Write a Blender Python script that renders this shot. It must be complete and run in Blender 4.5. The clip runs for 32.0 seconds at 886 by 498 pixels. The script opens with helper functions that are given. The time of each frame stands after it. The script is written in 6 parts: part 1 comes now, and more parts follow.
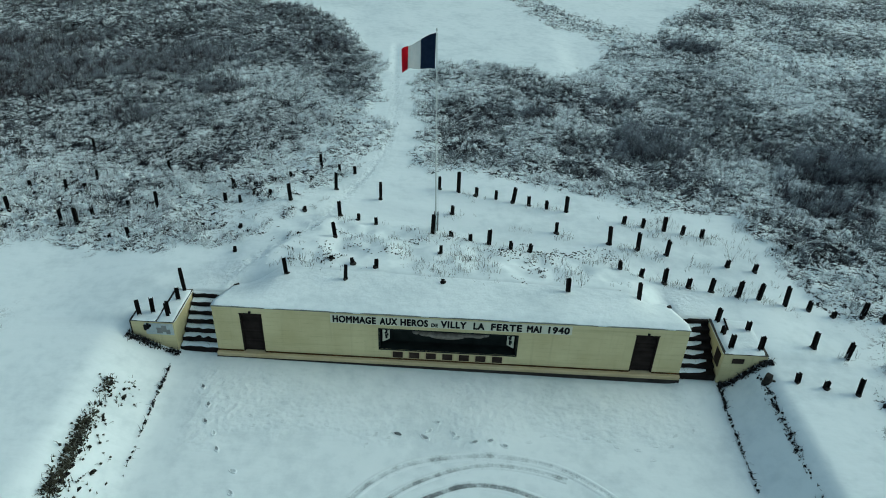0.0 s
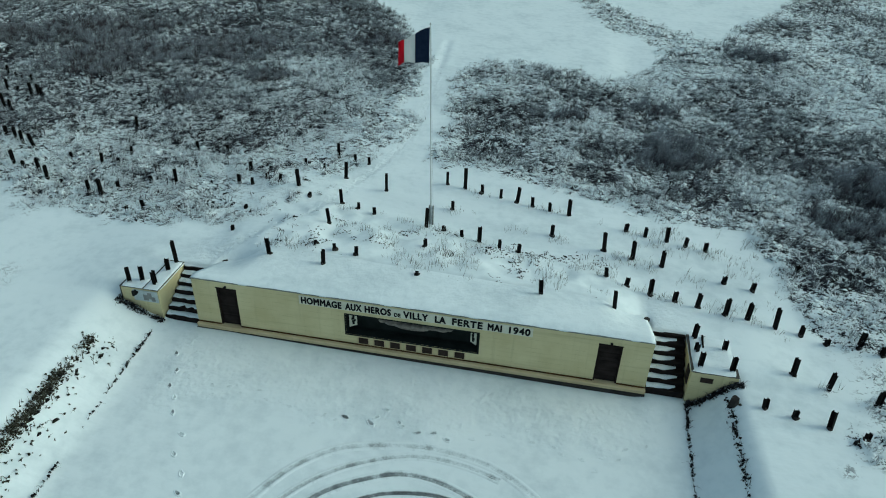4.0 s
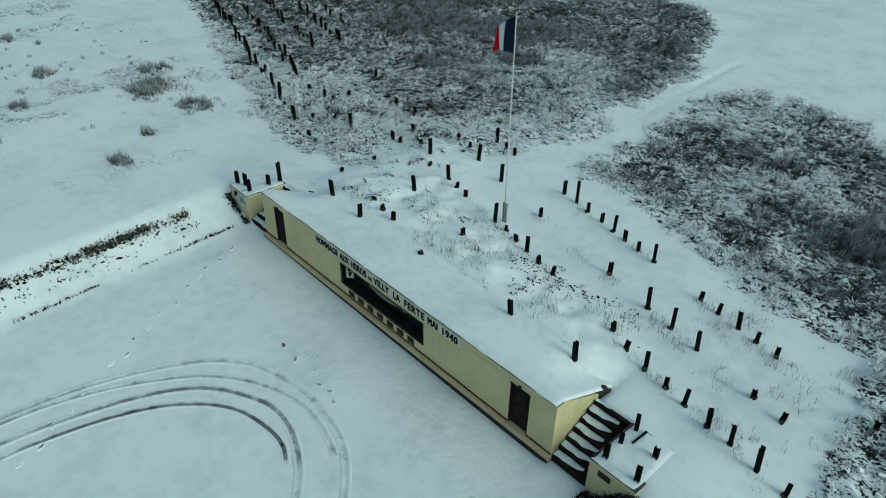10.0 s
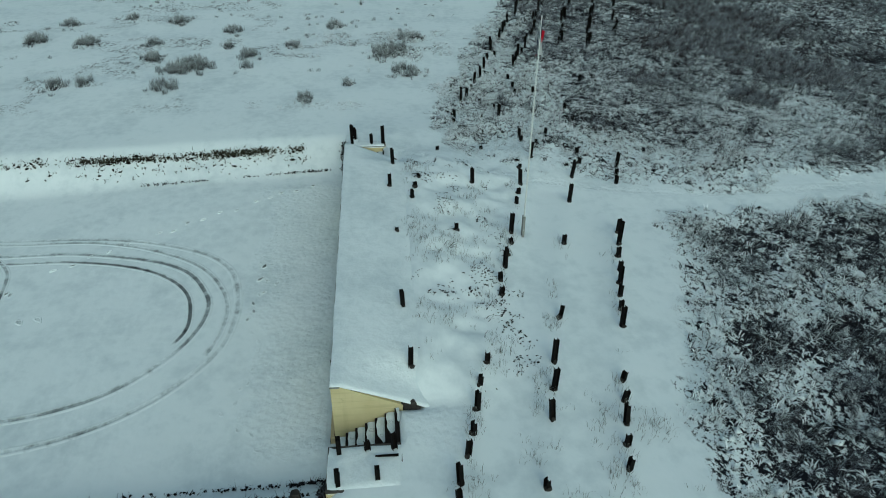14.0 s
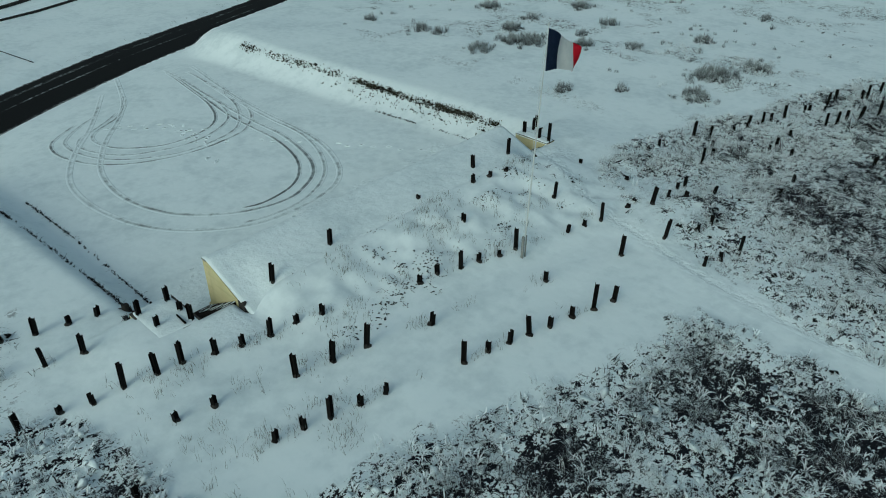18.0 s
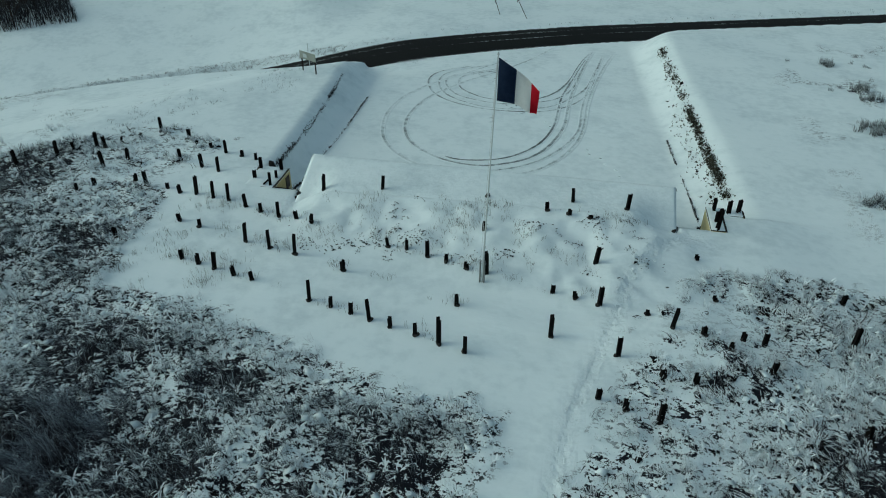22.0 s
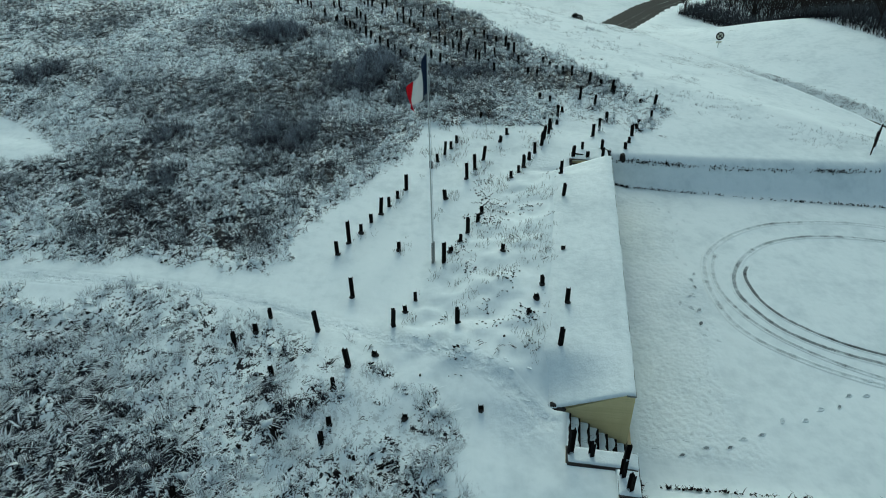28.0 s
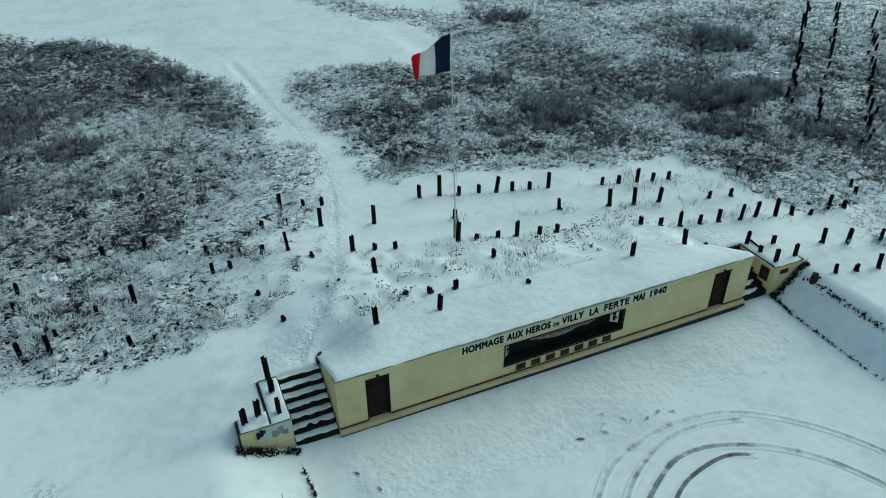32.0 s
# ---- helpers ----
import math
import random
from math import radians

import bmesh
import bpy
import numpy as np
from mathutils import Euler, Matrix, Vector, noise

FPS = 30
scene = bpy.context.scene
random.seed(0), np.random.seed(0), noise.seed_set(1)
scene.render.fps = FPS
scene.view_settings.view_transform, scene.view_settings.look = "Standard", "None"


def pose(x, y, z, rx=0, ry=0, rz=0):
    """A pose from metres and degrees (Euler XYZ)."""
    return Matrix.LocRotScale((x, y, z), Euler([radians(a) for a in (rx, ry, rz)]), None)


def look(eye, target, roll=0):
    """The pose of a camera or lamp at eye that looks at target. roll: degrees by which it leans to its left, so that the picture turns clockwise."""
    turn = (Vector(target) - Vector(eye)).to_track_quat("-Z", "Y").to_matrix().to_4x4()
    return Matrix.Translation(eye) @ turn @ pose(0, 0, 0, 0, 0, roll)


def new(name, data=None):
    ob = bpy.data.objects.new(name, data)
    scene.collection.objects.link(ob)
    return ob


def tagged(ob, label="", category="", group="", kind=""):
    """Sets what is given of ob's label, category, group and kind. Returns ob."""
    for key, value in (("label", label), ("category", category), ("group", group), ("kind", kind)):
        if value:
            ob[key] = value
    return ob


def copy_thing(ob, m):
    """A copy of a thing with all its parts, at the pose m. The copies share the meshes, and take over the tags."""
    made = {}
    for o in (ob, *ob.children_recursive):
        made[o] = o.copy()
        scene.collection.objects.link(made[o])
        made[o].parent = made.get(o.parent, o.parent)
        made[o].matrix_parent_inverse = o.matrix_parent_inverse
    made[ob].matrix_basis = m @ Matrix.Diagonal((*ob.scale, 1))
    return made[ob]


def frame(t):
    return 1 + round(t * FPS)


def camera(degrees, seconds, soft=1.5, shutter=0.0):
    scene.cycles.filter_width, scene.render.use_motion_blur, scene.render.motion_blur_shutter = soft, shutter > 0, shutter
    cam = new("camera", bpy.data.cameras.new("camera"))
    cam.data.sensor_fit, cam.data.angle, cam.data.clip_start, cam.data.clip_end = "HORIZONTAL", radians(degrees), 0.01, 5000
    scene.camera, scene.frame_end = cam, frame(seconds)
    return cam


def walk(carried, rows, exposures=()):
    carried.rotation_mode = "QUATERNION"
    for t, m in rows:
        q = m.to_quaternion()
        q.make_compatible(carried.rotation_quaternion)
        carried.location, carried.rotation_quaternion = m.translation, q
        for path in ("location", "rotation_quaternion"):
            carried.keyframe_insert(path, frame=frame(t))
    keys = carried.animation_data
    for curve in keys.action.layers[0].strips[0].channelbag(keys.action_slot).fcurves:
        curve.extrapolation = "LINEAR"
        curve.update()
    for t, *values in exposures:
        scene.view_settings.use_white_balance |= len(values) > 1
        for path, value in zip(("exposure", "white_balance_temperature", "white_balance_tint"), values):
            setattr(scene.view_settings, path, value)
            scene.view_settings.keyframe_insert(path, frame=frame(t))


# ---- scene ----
cam = camera(64.5, 32.0, 1.0)
METRES, EYE, TILT, LEAN, TURN = 159.0, 20.0, 0.0, -0.3, 1.4
ROWS = [
    (0.0, 0.0, 0.0, 0.0, 1.04, -32.56, -1.63),
    (0.5, 0.0026, -0.0, 0.0002, 1.72, -32.67, -1.59),
    (1.0, 0.0056, 0.0001, 0.0004, 2.55, -32.73, -1.56),
    (1.5, 0.009, 0.0002, 0.0001, 3.45, -32.76, -1.52),
    (2.0, 0.0127, 0.0002, -0.0, 4.22, -32.75, -1.47),
    (2.5, 0.0167, 0.0003, -0.0001, 5.36, -32.76, -1.45),
    (4.5, 0.0371, 0.0017, -0.0002, 11.8, -32.78, -1.22),
    (5.0, 0.0429, 0.0035, -0.0007, 14.57, -32.84, -1.15),
    (5.5, 0.0494, 0.0055, -0.0018, 17.77, -32.76, -1.05),
    (6.0, 0.0566, 0.008, -0.0029, 20.65, -32.7, -0.94),
    (6.5, 0.064, 0.0108, -0.004, 23.5, -32.62, -0.87),
    (7.0, 0.0718, 0.0143, -0.0046, 26.5, -32.61, -0.84),
    (7.5, 0.0797, 0.0182, -0.0049, 29.49, -32.64, -0.79),
    (8.0, 0.0881, 0.0229, -0.0051, 32.65, -32.65, -0.74),
    (8.5, 0.0965, 0.0282, -0.005, 35.96, -32.73, -0.71),
    (9.0, 0.105, 0.0345, -0.0047, 39.48, -32.8, -0.65),
    (9.5, 0.1136, 0.0416, -0.0044, 43.12, -32.88, -0.59),
    (10.0, 0.122, 0.0495, -0.0043, 46.93, -32.93, -0.56),
    (10.5, 0.1303, 0.0584, -0.0044, 50.87, -32.91, -0.54),
    (11.0, 0.1384, 0.0682, -0.0046, 55.01, -32.89, -0.49),
    (11.5, 0.1461, 0.079, -0.0051, 59.29, -32.82, -0.47),
    (12.0, 0.1532, 0.091, -0.0056, 63.75, -32.75, -0.43),
    (12.5, 0.1594, 0.104, -0.0062, 68.39, -32.71, -0.41),
    (13.0, 0.1647, 0.1181, -0.0066, 73.2, -32.66, -0.37),
    (13.5, 0.169, 0.133, -0.0071, 78.21, -32.58, -0.38),
    (14.0, 0.172, 0.1487, -0.0073, 83.35, -32.58, -0.4),
    (14.5, 0.1737, 0.165, -0.0071, 88.7, -32.61, -0.4),
    (15.0, 0.1739, 0.1819, -0.0077, 94.23, -32.59, -0.41),
    (15.5, 0.1724, 0.1991, -0.0088, 100.01, -32.46, -0.47),
    (17.5, 0.1466, 0.2693, -0.0109, 125.18, -32.35, -0.63),
    (18.0, 0.1353, 0.2854, -0.0099, 131.81, -32.5, -0.67),
    (18.5, 0.1218, 0.3006, -0.009, 138.66, -32.61, -0.7),
    (19.0, 0.1061, 0.3145, -0.0081, 145.62, -32.7, -0.7),
    (19.5, 0.0885, 0.3267, -0.0077, 152.82, -32.77, -0.74),
    (20.0, 0.0692, 0.3368, -0.0076, 160.04, -32.74, -0.74),
    (20.5, 0.0486, 0.3441, -0.0074, 167.37, -32.8, -0.77),
    (21.0, 0.0273, 0.3487, -0.0066, 174.71, -32.93, -0.75),
    (21.5, 0.0052, 0.3505, -0.0051, 182.09, -33.12, -0.66),
    (22.0, -0.0165, 0.3498, -0.0032, 189.5, -33.34, -0.69),
    (22.5, -0.0382, 0.346, -0.0011, 196.87, -33.59, -0.63),
    (23.0, -0.0593, 0.3394, 0.0003, 204.24, -33.72, -0.52),
    (23.5, -0.0793, 0.3305, 0.001, 211.58, -33.71, -0.46),
    (24.0, -0.0979, 0.3193, 0.0012, 218.84, -33.59, -0.43),
    (24.5, -0.1153, 0.3056, 0.0009, 226.21, -33.51, -0.38),
    (27.0, -0.1692, 0.2119, -0.0008, 262.99, -33.13, 0.07),
    (27.5, -0.172, 0.1902, -0.0005, 270.22, -33.15, 0.12),
    (28.0, -0.1722, 0.1683, 0.0, 277.44, -33.14, 0.16),
    (28.5, -0.1695, 0.1466, 0.0005, 284.69, -33.19, 0.24),
    (29.0, -0.1641, 0.1254, 0.0007, 291.88, -33.15, 0.32),
    (29.5, -0.1562, 0.105, 0.0006, 299.13, -33.2, 0.39),
    (30.0, -0.1457, 0.0858, 0.0005, 306.34, -33.07, 0.45),
    (30.5, -0.133, 0.0683, 0.0008, 313.54, -33.1, 0.53),
    (31.0, -0.1181, 0.0527, 0.0004, 320.68, -33.0, 0.61),
    (31.5, -0.1018, 0.039, -0.0004, 327.79, -32.98, 0.54),
    (32.0, -0.0854, 0.0284, -0.0014, 334.28, -32.86, 0.54),
]
walk(cam, [(t, pose(0, 0, EYE, TILT, LEAN, TURN) @ pose(METRES * x, METRES * y, METRES * z, 90 + pitch, roll, yaw)) for t, x, y, z, yaw, pitch, roll in ROWS], [(0.0, -0.18, 5420, -18), (6.0, -0.20, 5420, -18), (13.0, -0.48, 5420, -18), (18.0, -0.62, 5420, -18), (24.0, -0.52, 5420, -18), (29.0, -0.27, 5420, -18), (32.0, -0.18, 5420, -18)])

# ---- light: a low, veiled winter sun from the east under a pale sky ----
world = bpy.data.worlds.new("winter_sky")
scene.world = world
world.use_nodes = True
wt = world.node_tree
wt.nodes.clear()
sky = wt.nodes.new("ShaderNodeTexSky")
sky.sky_type, sky.sun_disc = "NISHITA", False
SUN_ELEVATION, SUN_AZIMUTH = 30.0, 80.0
sky.sun_elevation, sky.sun_rotation = radians(SUN_ELEVATION), radians(SUN_AZIMUTH)
sky.air_density, sky.dust_density, sky.ozone_density = 1.0, 3.0, 2.0
veil = wt.nodes.new("ShaderNodeHueSaturation")
veil.inputs["Saturation"].default_value = 0.45
back = wt.nodes.new("ShaderNodeBackground")
back.inputs["Strength"].default_value = 0.15
sky_out = wt.nodes.new("ShaderNodeOutputWorld")
wt.links.new(sky.outputs[0], veil.inputs["Color"])
wt.links.new(veil.outputs[0], back.inputs["Color"])
wt.links.new(back.outputs[0], sky_out.inputs["Surface"])
sun_data = bpy.data.lights.new("sun", "SUN")
sun_data.energy, sun_data.angle, sun_data.color = 0.70, radians(26), (1.0, 0.70, 0.38)
sun = new("sun", sun_data)
az, el = radians(SUN_AZIMUTH), radians(SUN_ELEVATION)
sun.matrix_world = look((60 * math.sin(az), 60 * math.cos(az), 60 * math.tan(el)), (0, 0, 0))

# ---- the lie of the land ----
ROAD = np.array([(-140, -58), (-80, -40), (-40, -27.8), (-15, -19.8), (-5, -16.4), (5, -11.7), (12, -7.9), (18, -5.0), (28, -3.2), (37, 1.4), (46, 7.6), (55, 12.4), (64, 16.2), (72, 18.0), (80, 17.6), (87, 15.4), (95, 12.4), (103, 9.6), (114, 4.2), (140, -10)], float)
ROAD_Z = np.array([0.2, -0.2, -0.7, -0.95, -1.0, -1.0, -1.1, -1.9, -4.0, -4.6, -5.2, -6.1, -7.1, -8.2, -9.3, -10.2, -10.9, -11.6, -12.6, -14.5])
ROAD_HALF = 2.9


def smooth(a, b, v):
    t = np.clip((np.asarray(v, float) - a) / (b - a), 0, 1)
    return t * t * (3 - 2 * t)


def dense_road():
    seg = np.hypot(*np.diff(ROAD, axis=0).T)
    s = np.concatenate([[0], np.cumsum(seg)])
    u = np.arange(0, s[-1], 1.0)
    p = np.column_stack([np.interp(u, s, ROAD[:, 0]), np.interp(u, s, ROAD[:, 1]), np.interp(u, s, ROAD_Z)])
    k = np.hanning(11) / np.hanning(11).sum()
    q = np.column_stack([np.convolve(np.pad(p[:, i], 5, mode="edge"), k, mode="valid") for i in range(3)])
    return q


ROAD_LINE = dense_road()
ROAD_DIR = np.gradient(ROAD_LINE[:, :2], axis=0)
ROAD_DIR /= np.hypot(ROAD_DIR[:, 0], ROAD_DIR[:, 1])[:, None]



def road_at(x, y):
    """Distance from the road's middle, north of it positive, and the road's height there."""
    x, y = np.broadcast_arrays(np.asarray(x, float), np.asarray(y, float))
    shape, x, y = x.shape, x.ravel(), y.ravel()
    d, z = np.empty(x.size), np.empty(x.size)
    for a in range(0, x.size, 20000):
        dx = x[a:a + 20000, None] - ROAD_LINE[None, :, 0]
        dy = y[a:a + 20000, None] - ROAD_LINE[None, :, 1]
        i = np.argmin(dx * dx + dy * dy, axis=1)
        r = np.arange(i.size)
        side = ROAD_DIR[i, 0] * dy[r, i] - ROAD_DIR[i, 1] * dx[r, i]
        d[a:a + 20000] = np.sign(side) * np.hypot(dx[r, i], dy[r, i])
        near = dx * dx + dy * dy
        near = near - near[r, i][:, None]
        w = np.exp(-near / (1.5 + 3.0 * np.abs(d[a:a + 20000]))[:, None])
        z[a:a + 20000] = w @ ROAD_LINE[:, 2] / w.sum(axis=1)
    return d.reshape(shape), z.reshape(shape)


def swell(x, y):
    return smooth(95, 55, np.hypot(x, y - 20)) * 0.8 * swell_near(x, y)


def swell_near(x, y):
    return 0.10 * np.sin(0.21 * x + 0.6) * np.sin(0.17 * y) + 0.05 * np.sin(0.55 * x + 0.31 * y) + 0.04 * np.sin(0.37 * x - 0.42 * y + 1)


def bank_feet(y):
    """Toe and crest of the two banks that flank the forecourt: west toe, west crest, east toe, east crest."""
    toe_w = np.interp(y, [-15, -7, 5, 12, 22], [-9.0, -9.4, -10.3, -10.9, -11.5])
    toe_e = np.interp(y, [-5, 2, 22], [12.0, 11.5, 11.1])
    return toe_w + 0.6, toe_w - 3.0, toe_e, toe_e + np.interp(y, [0, 5, 13, 22], [3.2, 2.9, 2.35, 1.95])


def forecourt_z(y):
    return -0.11 - 0.014 * (22 - np.asarray(y, float))


def ground_z(x, y):
    x, y = np.broadcast_arrays(np.asarray(x, float), np.asarray(y, float))
    d, zr = road_at(x, y)
    up = 1.2 + 0.5 * np.exp(-((x + 9.6) ** 2 + (y - 33.2) ** 2) / 9) + 0.10 * smooth(25, 28.5, y) * smooth(40, 36, y) * smooth(19, 15, x) * smooth(-11, -7, x) - 0.02 * np.clip(-x - 14, 0, 60) - 0.018 * np.clip(x - 24, 0, 80) + swell(x, y) * smooth(10, 18, np.hypot(x * 0.8, y - 27))
    up = up - 9.6 * smooth(58, 84, x) * smooth(70, 36, y)
    width = np.interp(x, [0, 8, 13, 18, 26, 34], [6.0, 6.0, 6.0, 7.5, 16.0, 21.0])
    lip = np.where(x < 14, 0.5 + 0.75 * smooth(-9.8, -13.5, x), np.interp(x, [14, 18, 26, 35, 45, 55, 60, 65, 72, 80, 95, 114], [-0.5, -0.75, -1.3, -1.58, -1.95, -2.65, -3.4, -5.6, -7.8, -9.0, -10.6, -12.2]) - zr)
    north = zr + lip * smooth(2.7, 4.2, d) + (up - zr - lip) * smooth(3.2, 3.5 + width, d)
    rise = 2.6 * smooth(17, 28, x) * smooth(85, 65, x)
    south = zr + (0.3 + 0.3 * smooth(17, 28, x)) * smooth(2.7, 4.2, -d) + rise * smooth(3.5, 24, -d) + 0.012 * np.clip(-d - 4, 0, 60) + swell(x, y) * smooth(5, 15, -d)
    z = np.where(d > 0, north, south)
    # level ground round the heads of the steps
    z = z + 0.29 * smooth(9.3, 10.0, x) * smooth(16.5, 13.2, x) * smooth(22.2, 22.5, y) * smooth(28, 25, y)
    z = z + 0.34 * smooth(-8.6, -10.0, x) * smooth(-18, -13, x) * smooth(22.2, 22.7, y) * smooth(31, 27.5, y)
    # the raised ground behind the wall
    edge = 29.9 - 0.25 * x - y
    crest = np.interp(edge, [-1.2, 0, 1.2, 2.5, 3.8, 5.0, 7.6], [1.36, 1.5, 1.8, 2.12, 2.31, 2.45, 2.5]) - 0.2 * smooth(-3, -6, x) * smooth(0, 1.5, edge) * smooth(5, 3.2, edge)
    z = z + np.where(y > 22.3, np.maximum(crest - z, 0) * smooth(10.2 + 1.3 * smooth(24.5, 26.5, y) * (x < 0), 7.8 - 0.9 * (x < 0), np.abs(x + 0.1)), 0)
    z = z - 0.3 * smooth(25.5, 24.9, y) * (y > 22.3) * (np.abs(x + 0.1) < 9.75)
    # the forecourt, cut into the land
    toe_w, crest_w, toe_e, crest_e = bank_feet(y)
    low = zr + (forecourt_z(y) - 0.010 * x - zr) * smooth(2.7, 10.0, d)
    c = np.clip(np.maximum((toe_w - x) / (toe_w - crest_w), (x - toe_e) / (crest_e - toe_e)), 0, 1)
    c = c * c * (3 - 2 * c)
    cut = low + (z - low) * c
    front = np.where(x < -11.45, smooth(22.3, 22.95, y), np.where(x > 12.3, smooth(22.35, 22.9, y), smooth(23.05, 23.5, y)))
    z = np.where(d > 0, cut + (z - cut) * front, z)
    z = z + 0.12 * (y < 22.4) * smooth(20.6, 21.8, y) * smooth(9.0, 9.8, x) * smooth(11.6, 11.1, x)
    # the wells of the two flights of steps
    well = ((x > -11.5) & (x < -9.5) | (x > 9.4) & (x < 11.2)) & (y > 22.6) & (y < 24.35)
    return np.where(well, -0.25, z)


def gz(x, y):
    return float(ground_z(x, y))

# ---- materials ----
def material(name, rough=0.7, metal=0.0):
    m = bpy.data.materials.new(name)
    m.use_nodes = True
    nt = m.node_tree
    b = nt.nodes["Principled BSDF"]
    b.inputs["Roughness"].default_value, b.inputs["Metallic"].default_value = rough, metal
    b.inputs["Specular IOR Level"].default_value = 0.06
    return m, nt, b


def node(nt, kind, **values):
    n = nt.nodes.new(kind)
    for k, v in values.items():
        n.inputs[k.replace("_", " ")].default_value = v
    return n


def noise_of(nt, scale, detail=4.0, rough=0.55, stretch=None, turn=0.0):
    n = node(nt, "ShaderNodeTexNoise", Scale=scale, Detail=detail, Roughness=rough)
    co = nt.nodes.new("ShaderNodeTexCoord")
    mp = nt.nodes.new("ShaderNodeMapping")
    mp.inputs["Scale"].default_value = stretch or (1, 1, 1)
    mp.inputs["Rotation"].default_value = (0, 0, radians(turn))
    nt.links.new(co.outputs["Object"], mp.inputs["Vector"])
    nt.links.new(mp.outputs["Vector"], n.inputs["Vector"])
    return n.outputs["Fac"]


def ramp(nt, fac, stops):
    r = nt.nodes.new("ShaderNodeValToRGB")
    while len(r.color_ramp.elements) < len(stops):
        r.color_ramp.elements.new(0.5)
    for e, (p, c) in zip(r.color_ramp.elements, stops):
        e.position, e.color = p, (*c, 1) if len(c) == 3 else c
    nt.links.new(fac, r.inputs["Fac"])
    return r.outputs["Color"]


def mix(nt, fac, a, b, how="MIX"):
    n = nt.nodes.new("ShaderNodeMix")
    n.data_type, n.blend_type = "RGBA", how
    for sock, v in ((n.inputs[0], fac), (n.inputs[6], a), (n.inputs[7], b)):
        if isinstance(v, (int, float)):
            sock.default_value = v
        elif isinstance(v, tuple):
            sock.default_value = (*v, 1)
        else:
            nt.links.new(v, sock)
    return n.outputs[2]


def calc(nt, op, a, b=0.0, c=0.0):
    n = nt.nodes.new("ShaderNodeMath")
    n.operation = op
    for sock, v in zip(n.inputs, (a, b, c)):
        if isinstance(v, (int, float)):
            sock.default_value = v
        else:
            nt.links.new(v, sock)
    return n.outputs[0]


def step_up(nt, v, lo, hi):
    n = nt.nodes.new("ShaderNodeMapRange")
    n.interpolation_type = "SMOOTHSTEP"
    n.inputs["From Min"].default_value, n.inputs["From Max"].default_value = lo, hi
    nt.links.new(v, n.inputs["Value"])
    return n.outputs["Result"]


def bump(nt, b, height, strength, distance):
    n = node(nt, "ShaderNodeBump", Strength=strength, Distance=distance)
    nt.links.new(height, n.inputs["Height"])
    nt.links.new(n.outputs["Normal"], b.inputs["Normal"])


def attribute(nt, name):
    n = nt.nodes.new("ShaderNodeAttribute")
    n.attribute_name = name
    return n.outputs["Fac"]


def random_of(nt, island=False):
    n = nt.nodes.new("ShaderNodeNewGeometry" if island else "ShaderNodeObjectInfo")
    return n.outputs["Random Per Island" if island else "Random"]


SNOW = (0.80, 0.85, 0.87)
SNOW_GREY = (0.62, 0.68, 0.71)


def plain(name, lo, hi, rough=0.7, scale=6.0, metal=0.0, relief=0.3, depth=0.01, stretch=None, vary=0.0, island=False):
    """A surface of two close tones in grain and patches, with fine relief."""
    m, nt, b = material(name, rough, metal)
    big, fine = noise_of(nt, scale * 0.25, 3, stretch=stretch), noise_of(nt, scale * 4, 6, 0.65, stretch=stretch)
    both = calc(nt, "ADD", calc(nt, "MULTIPLY", big, 0.6), calc(nt, "MULTIPLY", fine, 0.4))
    col = ramp(nt, both, [(0.32, lo), (0.68, hi)])
    if vary:
        r = random_of(nt, island)
        col = mix(nt, calc(nt, "MULTIPLY", r, vary), col, tuple(0.35 * v for v in lo))
    nt.links.new(col, b.inputs["Base Color"])
    bump(nt, b, fine, relief, depth)
    return m


def snow_material(name, grain=1.0):
    m, nt, b = material(name, 0.55)
    big, mid, fine = noise_of(nt, 0.35, 4), noise_of(nt, 2.6, 5, 0.6), noise_of(nt, 22, 4, 0.7)
    both = calc(nt, "ADD", calc(nt, "MULTIPLY", big, 0.6), calc(nt, "MULTIPLY", mid, 0.4))
    nt.links.new(ramp(nt, both, [(0.3, SNOW_GREY), (0.55, SNOW), (0.8, (0.84, 0.88, 0.9))]), b.inputs["Base Color"])
    h = calc(nt, "ADD", calc(nt, "MULTIPLY", mid, 1.0), calc(nt, "MULTIPLY", fine, 0.25 * grain))
    bump(nt, b, h, 0.5, 0.12)
    return m


snow_mat = snow_material("snow", 0.35)


